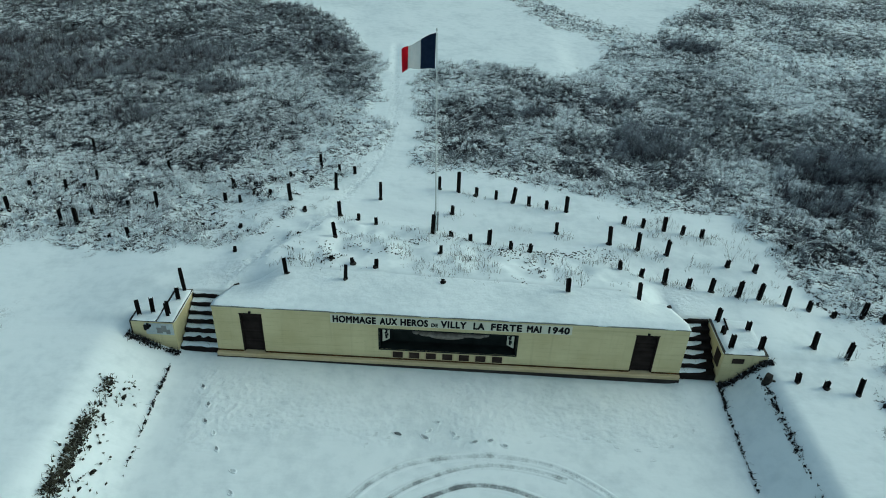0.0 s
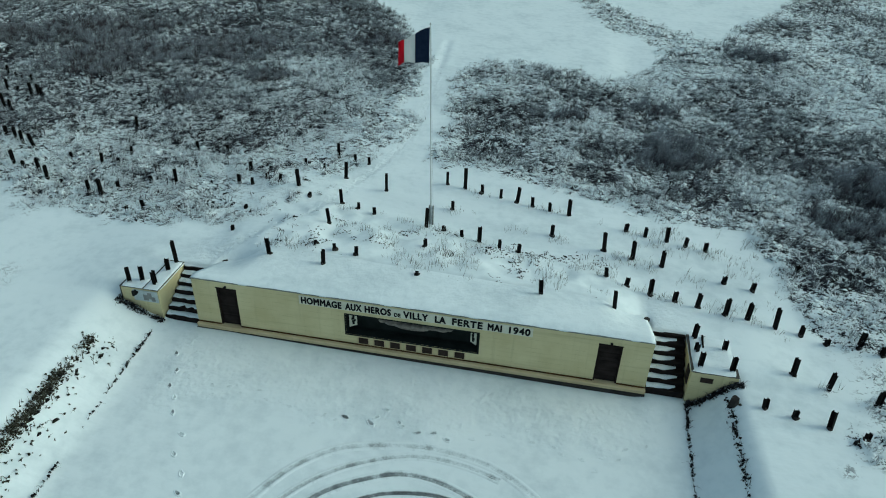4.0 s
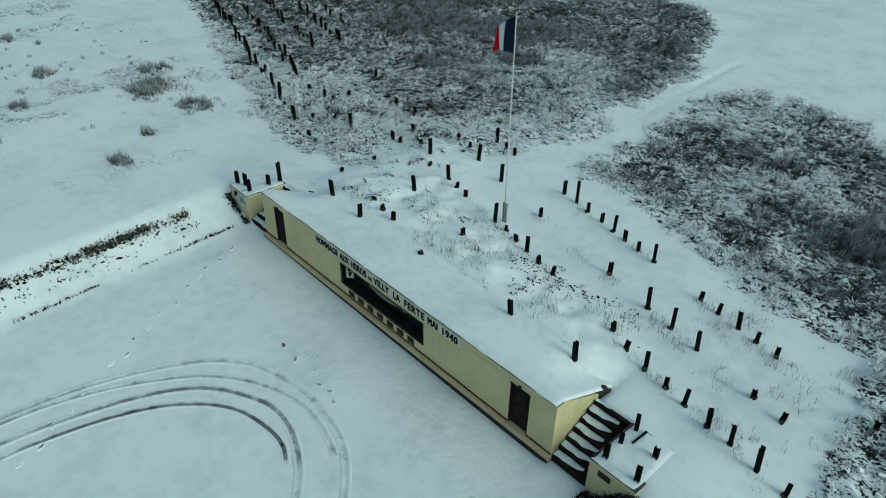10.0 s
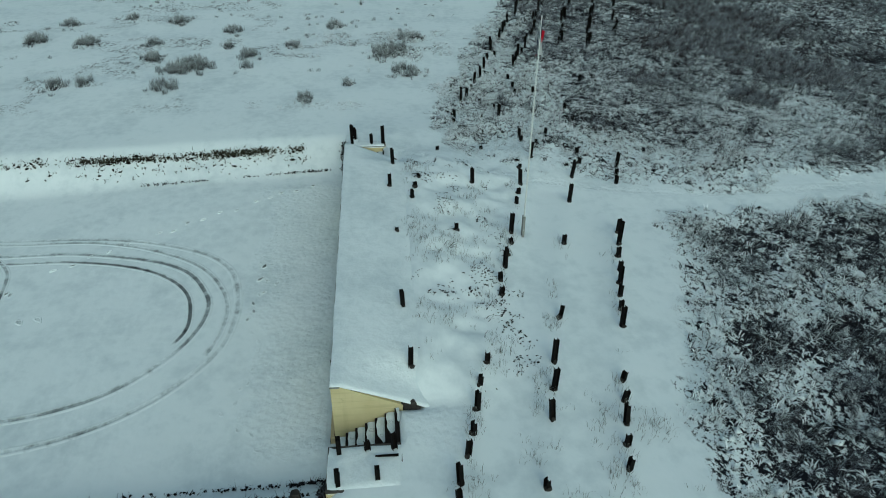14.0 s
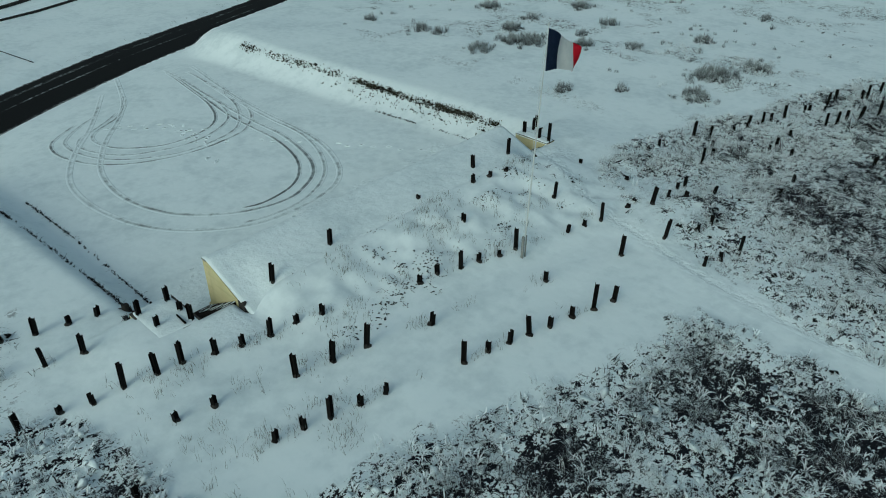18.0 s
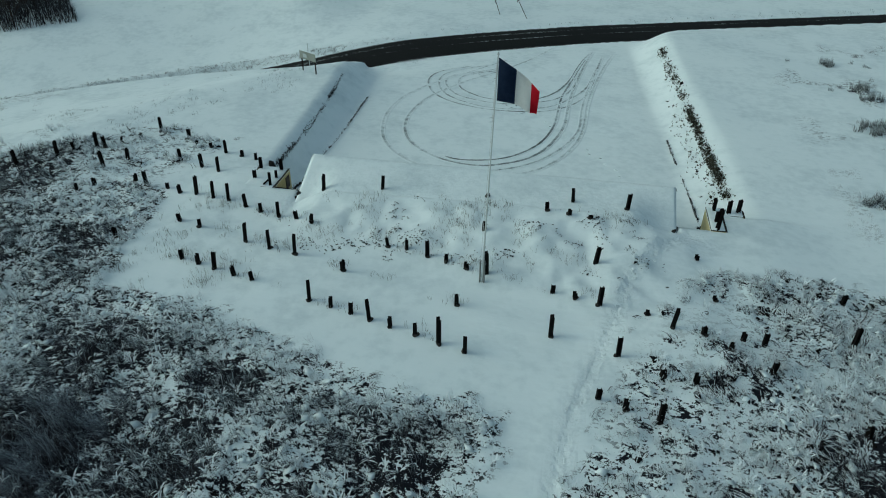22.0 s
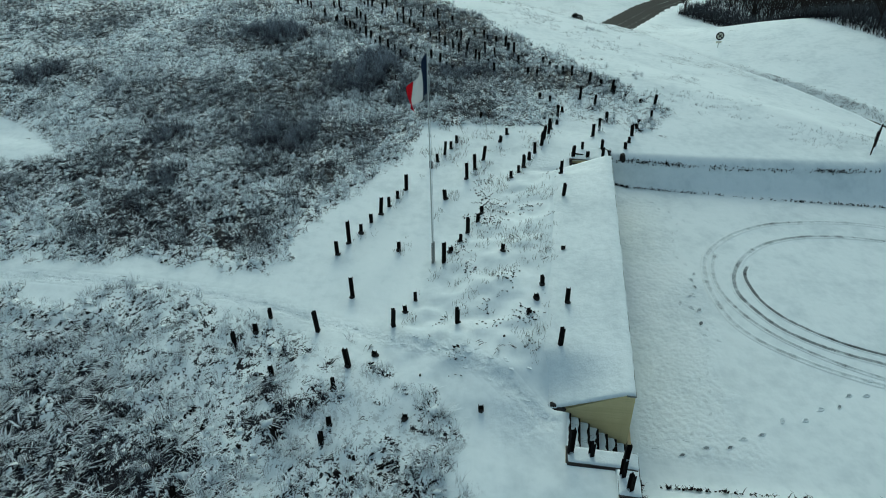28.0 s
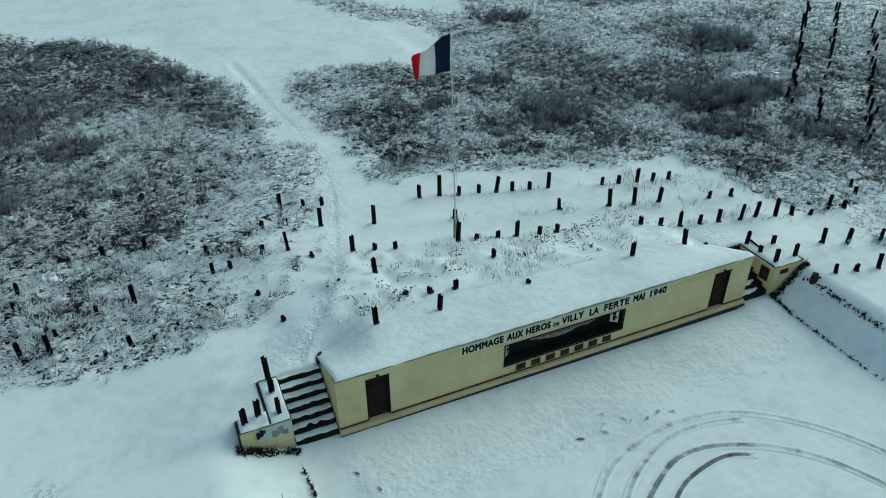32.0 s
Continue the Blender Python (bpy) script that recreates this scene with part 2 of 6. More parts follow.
def ground_material():
    """Snow over dead grass: the attributes give how thick the growth is, how far soil and leaves show, and how far the snow is trodden."""
    m, nt, b = material("snowy_ground", 0.6)
    big, mid = noise_of(nt, 0.30, 4), noise_of(nt, 1.7, 5, 0.6)
    lumps = noise_of(nt, 6.5, 4, 0.65)
    fine = noise_of(nt, 20, 5, 0.7)
    grass, soil, trod = attribute(nt, "growth"), attribute(nt, "soil"), attribute(nt, "trodden")
    tone = calc(nt, "ADD", calc(nt, "MULTIPLY", big, 0.55), calc(nt, "MULTIPLY", mid, 0.45))
    snow = ramp(nt, tone, [(0.28, SNOW_GREY), (0.52, SNOW), (0.8, (0.84, 0.88, 0.9))])
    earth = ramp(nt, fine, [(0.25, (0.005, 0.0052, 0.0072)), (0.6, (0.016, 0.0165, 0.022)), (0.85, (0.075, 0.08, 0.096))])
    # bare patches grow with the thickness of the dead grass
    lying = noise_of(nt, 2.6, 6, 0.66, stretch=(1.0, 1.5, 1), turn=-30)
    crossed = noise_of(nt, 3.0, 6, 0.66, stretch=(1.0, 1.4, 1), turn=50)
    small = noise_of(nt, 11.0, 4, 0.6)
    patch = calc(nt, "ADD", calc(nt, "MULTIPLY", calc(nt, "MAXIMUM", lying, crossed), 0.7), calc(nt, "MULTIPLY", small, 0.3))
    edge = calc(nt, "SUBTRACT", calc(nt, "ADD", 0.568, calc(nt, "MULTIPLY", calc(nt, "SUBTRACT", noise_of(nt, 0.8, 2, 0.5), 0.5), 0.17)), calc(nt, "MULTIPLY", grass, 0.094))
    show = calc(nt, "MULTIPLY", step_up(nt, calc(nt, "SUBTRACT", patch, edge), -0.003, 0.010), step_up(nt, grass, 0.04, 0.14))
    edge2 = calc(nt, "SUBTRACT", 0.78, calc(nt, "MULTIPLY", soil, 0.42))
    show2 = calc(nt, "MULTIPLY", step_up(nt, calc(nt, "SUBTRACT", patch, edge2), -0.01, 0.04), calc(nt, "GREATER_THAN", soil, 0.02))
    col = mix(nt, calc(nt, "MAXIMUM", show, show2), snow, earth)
    nt.links.new(col, b.inputs["Base Color"])
    wind = noise_of(nt, 0.9, 3, 0.5, stretch=(1.0, 3.5, 1), turn=25)
    h = calc(nt, "ADD", calc(nt, "MULTIPLY", noise_of(nt, 1.7, 2, 0.4), 0.28), calc(nt, "MULTIPLY", lumps, calc(nt, "ADD", 0.004, calc(nt, "MULTIPLY", trod, 0.62))))
    steps = node(nt, "ShaderNodeTexVoronoi", Scale=4.4, Randomness=1.0)
    steps.feature = "SMOOTH_F1"
    nt.links.new(nt.nodes.new("ShaderNodeTexCoord").outputs["Object"], steps.inputs["Vector"])
    h = calc(nt, "ADD", h, calc(nt, "MULTIPLY", calc(nt, "MULTIPLY", steps.outputs["Distance"], trod), 0.75))
    h = calc(nt, "ADD", h, calc(nt, "ADD", calc(nt, "MULTIPLY", wind, 0.12), calc(nt, "MULTIPLY", fine, calc(nt, "ADD", 0.004, calc(nt, "MULTIPLY", trod, 0.12)))))
    h = calc(nt, "SUBTRACT", h, calc(nt, "MULTIPLY", show, 0.5))
    bump(nt, b, h, 0.55, 0.16)
    return m


ground_mat = ground_material()


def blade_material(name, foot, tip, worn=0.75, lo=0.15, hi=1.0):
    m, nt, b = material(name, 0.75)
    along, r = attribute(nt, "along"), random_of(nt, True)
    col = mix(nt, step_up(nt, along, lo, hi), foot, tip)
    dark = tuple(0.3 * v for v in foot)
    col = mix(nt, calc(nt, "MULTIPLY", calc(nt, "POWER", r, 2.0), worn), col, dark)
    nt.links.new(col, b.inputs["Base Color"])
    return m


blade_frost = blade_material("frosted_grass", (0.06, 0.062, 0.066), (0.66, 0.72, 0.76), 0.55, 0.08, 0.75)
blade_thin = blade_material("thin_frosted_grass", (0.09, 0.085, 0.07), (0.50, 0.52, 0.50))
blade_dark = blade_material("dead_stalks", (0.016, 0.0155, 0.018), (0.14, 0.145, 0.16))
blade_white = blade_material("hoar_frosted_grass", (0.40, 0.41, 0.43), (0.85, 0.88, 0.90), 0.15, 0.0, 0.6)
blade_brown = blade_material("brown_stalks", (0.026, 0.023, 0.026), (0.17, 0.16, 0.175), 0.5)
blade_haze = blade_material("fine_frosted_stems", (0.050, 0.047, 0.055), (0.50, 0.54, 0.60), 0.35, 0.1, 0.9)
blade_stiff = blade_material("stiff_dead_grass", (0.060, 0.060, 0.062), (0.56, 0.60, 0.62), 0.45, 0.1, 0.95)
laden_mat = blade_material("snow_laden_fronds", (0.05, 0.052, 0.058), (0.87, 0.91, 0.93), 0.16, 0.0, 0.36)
bank_mat = plain("olive_weeds", (0.014, 0.014, 0.010), (0.085, 0.080, 0.055), 0.8, 8, vary=0.6, island=True)
blade_olive = blade_material("olive_weed_stems", (0.022, 0.021, 0.014), (0.26, 0.26, 0.22), 0.6)
leaf_mat = plain("dead_leaves", (0.006, 0.006, 0.0065), (0.022, 0.021, 0.022), 0.8, 8, vary=0.6, island=True)

rail_mat = plain("rusted_steel", (0.003, 0.003, 0.003), (0.013, 0.011, 0.010), 0.8, 10, metal=0.0, relief=0.5, depth=0.006, vary=0.5)
steel_grey = plain("galvanised_steel", (0.35, 0.37, 0.38), (0.55, 0.57, 0.58), 0.45, 12, metal=0.6)
pole_white = plain("white_pole_paint", (0.50, 0.52, 0.52), (0.62, 0.63, 0.62), 0.4, 4)
wood_dark = plain("dark_timber", (0.008, 0.006, 0.0055), (0.032, 0.023, 0.02), 0.75, 10, stretch=(1, 1, 8))
shutter_mat = plain("weathered_shutter", (0.013, 0.010, 0.009), (0.045, 0.034, 0.030), 0.75, 10, vary=0.4)
step_mat = plain("step_edge", (0.006, 0.0055, 0.0055), (0.025, 0.02, 0.019), 0.8, 10)
letter_mat = plain("black_lettering", (0.006, 0.007, 0.008), (0.02, 0.02, 0.02), 0.6, 20)
panel_mat = plain("whitewashed_panel", (0.56, 0.545, 0.44), (0.70, 0.68, 0.56), 0.75, 6)
# near-black: shade of the recess put into the colour; frame and relief share it
niche_mat = plain("recess_shade", (0.006, 0.008, 0.008), (0.025, 0.03, 0.028), 0.6, 6)
stone_mat = plain("weathered_stone", (0.12, 0.13, 0.125), (0.27, 0.27, 0.25), 0.8, 12, relief=0.6)
statue_mat = plain("pale_weathered_stone", (0.10, 0.082, 0.07), (0.40, 0.36, 0.31), 0.85, 14, relief=0.8, depth=0.03)
dim_stone = plain("mossy_stone", (0.035, 0.034, 0.032), (0.12, 0.11, 0.10), 0.85, 10, relief=0.6)
bronze_mat = plain("dark_bronze", (0.02, 0.014, 0.012), (0.06, 0.045, 0.038), 0.45, 14, metal=0.5)
kerb_mat = plain("dark_stone", (0.015, 0.014, 0.014), (0.06, 0.055, 0.05), 0.85, 8, relief=0.7)
board_mat = plain("notice_board", (0.18, 0.19, 0.17), (0.33, 0.34, 0.31), 0.6, 4)
picture_mat = plain("weathered_notice", (0.30, 0.35, 0.36), (0.55, 0.58, 0.58), 0.35, 3)
bark_mat = plain("dark_bark", (0.012, 0.010, 0.010), (0.05, 0.042, 0.038), 0.9, 10)
concrete_mat = plain("grey_concrete", (0.16, 0.165, 0.16), (0.3, 0.3, 0.285), 0.85, 6)


def wall_material(name, lo, hi):
    """Cream render with rain streaks, fine grain and faint damp patches."""
    m, nt, b = material(name, 0.85)
    big, fine = noise_of(nt, 0.7, 4), noise_of(nt, 30, 5, 0.7)
    streak = noise_of(nt, 2.2, 4, 0.6, stretch=(2.5, 2.5, 0.12))
    course = noise_of(nt, 1.6, 4, 0.6, stretch=(0.15, 0.15, 3.5))
    col = ramp(nt, big, [(0.3, lo), (0.7, hi)])
    col = mix(nt, calc(nt, "MULTIPLY", step_up(nt, streak, 0.52, 0.8), 0.22), col, tuple(0.5 * v for v in lo))
    col = mix(nt, calc(nt, "MULTIPLY", step_up(nt, course, 0.5, 0.75), 0.28), col, tuple(0.6 * v for v in lo))
    col = mix(nt, calc(nt, "MULTIPLY", step_up(nt, noise_of(nt, 3.5, 6, 0.7), 0.6, 0.8), 0.4), col, (0.16, 0.14, 0.08))
    # faint block courses under the render
    co, split = nt.nodes.new("ShaderNodeTexCoord"), nt.nodes.new("ShaderNodeSeparateXYZ")
    nt.links.new(co.outputs["Object"], split.inputs[0])
    line = step_up(nt, calc(nt, "ABSOLUTE", calc(nt, "SUBTRACT", calc(nt, "FRACT", calc(nt, "MULTIPLY", split.outputs[2], 4.6)), 0.5)), 0.03, 0.0)
    line = calc(nt, "MULTIPLY", line, step_up(nt, noise_of(nt, 1.1, 3, stretch=(1, 1, 4)), 0.42, 0.6))
    col = mix(nt, calc(nt, "MULTIPLY", line, 0.55), col, tuple(0.4 * v for v in lo))
    nt.links.new(col, b.inputs["Base Color"])
    bump(nt, b, calc(nt, "SUBTRACT", fine, line), 0.35, 0.01)
    return m


wall_mat = wall_material("cream_render", (0.52, 0.45, 0.25), (0.63, 0.56, 0.335))
plinth_mat = wall_material("cream_plinth", (0.48, 0.38, 0.22), (0.60, 0.50, 0.31))
stain_mat = plain("rust_stain", (0.018, 0.012, 0.007), (0.13, 0.072, 0.028), 0.9, 8, stretch=(1, 1, 0.3))


def asphalt_material():
    m, nt, b = material("wet_asphalt", 0.85)
    fine, streak = noise_of(nt, 40, 4, 0.7), noise_of(nt, 1.2, 5, 0.6)
    slush, across = attribute(nt, "slush"), noise_of(nt, 4.0, 5, 0.65)
    col = ramp(nt, fine, [(0.3, (0.002, 0.002, 0.002)), (0.7, (0.009, 0.008, 0.008))])
    white = calc(nt, "ADD", calc(nt, "MULTIPLY", slush, 1.0), calc(nt, "MULTIPLY", calc(nt, "SUBTRACT", across, 0.5), 1.5))
    grey = ramp(nt, streak, [(0.35, (0.12, 0.115, 0.11)), (0.65, (0.52, 0.54, 0.55))])
    col = mix(nt, step_up(nt, white, 0.46, 0.95), col, grey)
    b.inputs["Specular IOR Level"].default_value = 0.15
    nt.links.new(col, b.inputs["Base Color"])
    bump(nt, b, fine, 0.3, 0.01)
    return m


asphalt_mat = asphalt_material()


def rut_material():
    """Pressed snow in a rut or print, hollow shade painted in grey, worn through to wet tarmac here and there."""
    m, nt, b = material("wheel_rut", 0.5)
    wear_shade = attribute(nt, "wear_shade")
    long = noise_of(nt, 2.0, 4, 0.6)
    fine = noise_of(nt, 14, 5, 0.7)
    v = calc(nt, "ADD", wear_shade, calc(nt, "ADD", calc(nt, "MULTIPLY", calc(nt, "SUBTRACT", long, 0.5), 1.1), calc(nt, "MULTIPLY", calc(nt, "SUBTRACT", fine, 0.5), 0.6)))
    col = ramp(nt, v, [(0.05, (0.79, 0.84, 0.86)), (0.30, (0.60, 0.65, 0.67)), (0.55, (0.24, 0.26, 0.27)), (0.9, (0.03, 0.032, 0.036))])
    nt.links.new(col, b.inputs["Base Color"])
    bump(nt, b, fine, 0.5, 0.03)
    return m


rut_mat = rut_material()
flag_blue = plain("blue_cloth", (0.018, 0.030, 0.062), (0.03, 0.045, 0.09), 0.8, 20)
flag_white = plain("white_cloth", (0.62, 0.62, 0.62), (0.72, 0.72, 0.71), 0.8, 20)
flag_red = plain("red_cloth", (0.48, 0.012, 0.03), (0.62, 0.02, 0.045), 0.8, 20)

# ---- building blocks ----
def part(name, bm, mat, parent=None, label="", soft=False):
    """Links a bmesh as one mesh object, under a thing where one is given."""
    me = bpy.data.meshes.new(name)
    bm.to_mesh(me)
    bm.free()
    me.materials.append(mat)
    if soft:
        me.polygons.foreach_set("use_smooth", [True] * len(me.polygons))
    ob = new(name, me)
    ob.parent = parent
    if label:
        tagged(ob, label)
    return ob


def thing(name, label, category, place=(0, 0, 0), group="", kind="", turn=0.0):
    e = new(name)
    e.empty_display_size = 0.2
    e.matrix_basis = pose(*place, 0, 0, turn)
    return tagged(e, label, category, group, kind)


def box(bm, x0, x1, y0, y1, z0, z1, bevel=0.0):
    v = [bm.verts.new(p) for p in ((x0, y0, z0), (x1, y0, z0), (x1, y1, z0), (x0, y1, z0), (x0, y0, z1), (x1, y0, z1), (x1, y1, z1), (x0, y1, z1))]
    f = [bm.faces.new([v[i] for i in q]) for q in ((0, 3, 2, 1), (4, 5, 6, 7), (0, 1, 5, 4), (1, 2, 6, 5), (2, 3, 7, 6), (3, 0, 4, 7))]
    if bevel:
        bmesh.ops.bevel(bm, geom=list({e for q in f for e in q.edges}), offset=bevel, segments=1, affect="EDGES")
    return bm


def boxes(*sizes, bevel=0.0):
    bm = bmesh.new()
    for s in sizes:
        box(bm, *s, bevel=bevel)
    return bm


def rod(bm, a, b, r0, r1=None, n=8):
    """A tapered round bar from a to b."""
    a, b = Vector(a), Vector(b)
    r1 = r0 if r1 is None else r1
    q = (b - a).to_track_quat("Z", "Y")
    rings = []
    for c, r in ((a, r0), (b, r1)):
        rings.append([bm.verts.new(c + q @ Vector((r * math.cos(2 * math.pi * i / n), r * math.sin(2 * math.pi * i / n), 0))) for i in range(n)])
    for i in range(n):
        bm.faces.new((rings[0][i], rings[0][(i + 1) % n], rings[1][(i + 1) % n], rings[1][i]))
    bm.faces.new(rings[0][::-1])
    bm.faces.new(rings[1])
    return bm


def mesh_of(name, verts, tris, mat, attrs=None, soft=False, quads=None):
    """A mesh from arrays."""
    me = bpy.data.meshes.new(name)
    faces = [np.asarray(f, np.int32) for f in (tris, quads) if f is not None and len(f)]
    me.vertices.add(len(verts))
    me.vertices.foreach_set("co", np.asarray(verts, np.float32).ravel())
    loops = np.concatenate([f.ravel() for f in faces])
    sizes = np.concatenate([np.full(len(f), f.shape[1], np.int32) for f in faces])
    me.loops.add(len(loops))
    me.loops.foreach_set("vertex_index", loops)
    me.polygons.add(len(sizes))
    me.polygons.foreach_set("loop_start", np.concatenate([[0], np.cumsum(sizes)[:-1]]).astype(np.int32))
    for k, v in (attrs or {}).items():
        a = me.attributes.new(k, "FLOAT", "POINT")
        a.data.foreach_set("value", np.asarray(v, np.float32))
    me.materials.append(mat)
    me.update(calc_edges=True)
    me.polygons.foreach_set("use_smooth", np.full(len(sizes), soft))
    return new(name, me)


rng = np.random.default_rng(7)


def lattice(seed, n=256):
    return np.random.default_rng(seed).random((n, n))


LATTICES = [lattice(s) for s in range(6)]


def value_noise(x, y, size, which=0):
    """Smooth noise from 0 to 1 with features of that size in metres."""
    g = LATTICES[which]
    u, v = np.asarray(x) / size + 1000.0, np.asarray(y) / size + 1000.0
    i, j = np.floor(u).astype(int), np.floor(v).astype(int)
    a, b = u - i, v - j
    a, b = a * a * (3 - 2 * a), b * b * (3 - 2 * b)
    n = g.shape[0]
    p, q, r, s = g[i % n, j % n], g[(i + 1) % n, j % n], g[i % n, (j + 1) % n], g[(i + 1) % n, (j + 1) % n]
    return (p * (1 - a) + q * a) * (1 - b) + (r * (1 - a) + s * a) * b


def inside(poly, x, y):
    x, y = np.asarray(x, float), np.asarray(y, float)
    hit = np.zeros(x.shape, bool)
    for (x0, y0), (x1, y1) in zip(poly, poly[1:] + poly[:1]):
        if y0 != y1:
            hit ^= ((y0 > y) != (y1 > y)) & (x < (x1 - x0) * (y - y0) / (y1 - y0) + x0)
    return hit


# ---- where dead grass grows through the snow ----
FIELD_WEST = [(-150, 66), (-60, 41), (-38, 34.6), (-27, 31.2), (-23, 29.6), (-15.5, 27.8), (-10.9, 28.8), (-8.6, 31.6), (-6.4, 36), (-5.2, 42), (-6.8, 49), (-8.8, 60), (-14, 72), (-26, 82), (-70, 130), (-150, 150)]
FIELD_EAST = [(-2.2, 38.2), (2.9, 37.3), (9.4, 36.1), (15.6, 34.8), (17.2, 30), (17.0, 27), (16.4, 22.4), (16.8, 18.8), (20, 17.4), (29.3, 23.8), (42, 32.6), (60, 45.5), (110, 82), (140, 150), (60, 150), (27, 86), (19, 71), (13.6, 64), (8.4, 56), (4.6, 58), (-2.4, 57.5), (-2.8, 48)]
STRIP = [(12.6, 63.5), (16.5, 67), (15, 72), (9, 80), (4, 88), (1, 88), (6, 79), (8.5, 72.5), (11.3, 69.8), (13.2, 66.6)]
BUSHES_WEST = [(-42.3, -3.9, 1.2), (-44.6, 1.1, 0.7), (-39.6, 11.3, 1.2), (-40.2, 20.3, 1.1), (-32.0, 25.4, 2.4), (-26.4, 26.7, 1.6), (-34.0, 17.2, 0.9), (-31.4, 13.8, 1.2), (-28.7, 9.4, 2.6), (-23.9, 8.8, 1.3), (-25.0, 2.8, 0.9), (-20.8, 19.1, 0.9), (-34.3, 11.6, 0.8), (-35.5, 5.2, 1.0), (-36.2, -0.8, 1.6), (-24.0, 22.0, 0.5), (-43.2, 5.8, 1.4), (-36.8, -5.2, 1.6), (-43.5, -9.8, 1.0), (-28.1, 14.2, 0.8), (-52.4, 21.0, 0.9), (-49.8, 22.9, 0.7), (-31.1, 6.4, 1.4), (-24.0, -5.0, 0.6), (-24.9, 0.9, 1.0), (-35.5, 27.0, 1.4)]
THICKETS = [(12.2, 42.8, 3.6), (23.8, 40.6, 4.2), (35.3, 51.7, 4.4), (29, 40, 3.0), (21, 36, 3.0), (11.4, 50.6, 2.0), (21.3, 66, 2.6), (-32, 52.5, 7.0), (-24.5, 56.5, 6.5), (-12, 61.5, 2.8), (-18.2, 50.5, 2.6), (-40, 58, 7.5), (-48, 56, 6), (5.0, 47.5, 1.5), (-22.5, 44.0, 2.0), (26, 33.5, 2.2)]


def near_spots(spots, x, y):
    best = np.zeros(np.shape(x))
    ragged = 0.45 + 1.1 * (0.6 * value_noise(x, y, 1.6, 2) + 0.4 * value_noise(x, y, 0.6, 4))
    for cx, cy, r in spots:
        best = np.maximum(best, smooth(1.25, 0.45, np.hypot(x - cx, (y - cy) * 1.25) / (r * ragged)))
    return best


def growth(x, y):
    """How thick the dead grass stands, 0 to 1."""
    wob = 1.5 * (value_noise(x, y, 2.6, 1) - 0.5) + 1.0 * (value_noise(x, y, 0.8, 3) - 0.5)
    wob2 = 1.5 * (value_noise(x, y, 2.6, 2) - 0.5) + 1.0 * (value_noise(x, y, 0.8, 4) - 0.5)
    field = sum(1.0 * (inside(FIELD_WEST, x + wob + a, y + wob2 + b) | inside(FIELD_EAST, x + wob + a, y + wob2 + b) | inside(STRIP, x + wob + a, y + wob2 + b)) for a, b in ((0.7, 0.5), (-0.7, -0.5), (0.5, -0.7), (-0.5, 0.7), (1.1, 0), (0, 1.1), (-1.1, 0), (0, -1.1))) / 8
    patch = 0.5 * value_noise(x, y, 6.5, 3) + 0.3 * value_noise(x, y, 2.4, 4) + 0.2 * value_noise(x, y, 1.0, 5)
    thick = 0.33 + 0.67 * smooth(0.37, 0.60, patch)
    thin_west = smooth(-2, -8, x) * smooth(54, 40, y)
    islands = smooth(0.44, 0.66, 0.5 * value_noise(x, y, 2.2, 5) + 0.5 * value_noise(x, y, 0.8, 1))
    thick = thick * (1 - thin_west) + thin_west * (0.15 + 0.24 * smooth(-11, -17, x) + (0.28 + 0.44 * smooth(-8.2, -10.8, x)) * islands * (0.45 + 0.75 * smooth(0.35, 0.6, value_noise(x, y, 4.5, 2))))
    thick = np.clip(thick + 0.35 * smooth(46, 62, y) * smooth(-4, -12, x) + 0.05 * smooth(-2, 2, x) * smooth(58, 48, y) + 0.14 * smooth(2, 6, x) * smooth(18, 14, x) * smooth(50, 44, y), 0, 1) * (1 - 0.3 * smooth(0, 6, x) * smooth(46, 60, y))
    thick = thick + thin_west * (0.36 * smooth(36, 40, y) * smooth(-9, -14, x) - 0.08 * smooth(37, 34, y))
    thin_east = smooth(25.5, 21.5, x) * smooth(12, 15, x) * smooth(29, 26, y)
    thick = thick * (1 - thin_east) + thin_east * (0.10 + 0.30 * islands)
    g = field * np.clip(thick, 0, 1)
    g = np.maximum(g, 1.35 * near_spots(THICKETS, x, y) * field)
    g = np.maximum(g, 0.33 * near_spots(BUSHES_WEST, x, y) * smooth(0.25, 0.6, value_noise(x, y, 1.1, 5)))
    mound = smooth(24.0, 25.5, y) * smooth(30.2, 28.5, y) * smooth(9.5, 7.5, np.abs(x)) * smooth(0.35, 0.75, value_noise(x, y, 1.6, 4))
    open_plain = smooth(-15, -22, x) * smooth(-30, -10, y) * smooth(34, 28, y) + 0.8 * smooth(22, 30, x) * smooth(42, 30, y) * smooth(0, 10, y)
    g = np.maximum(g, 0.11 * open_plain * smooth(0.45, 0.72, 0.6 * value_noise(x, y, 4.5, 2) + 0.4 * value_noise(x, y, 1.3, 5)))
    return np.maximum(g, 0.05 * mound)


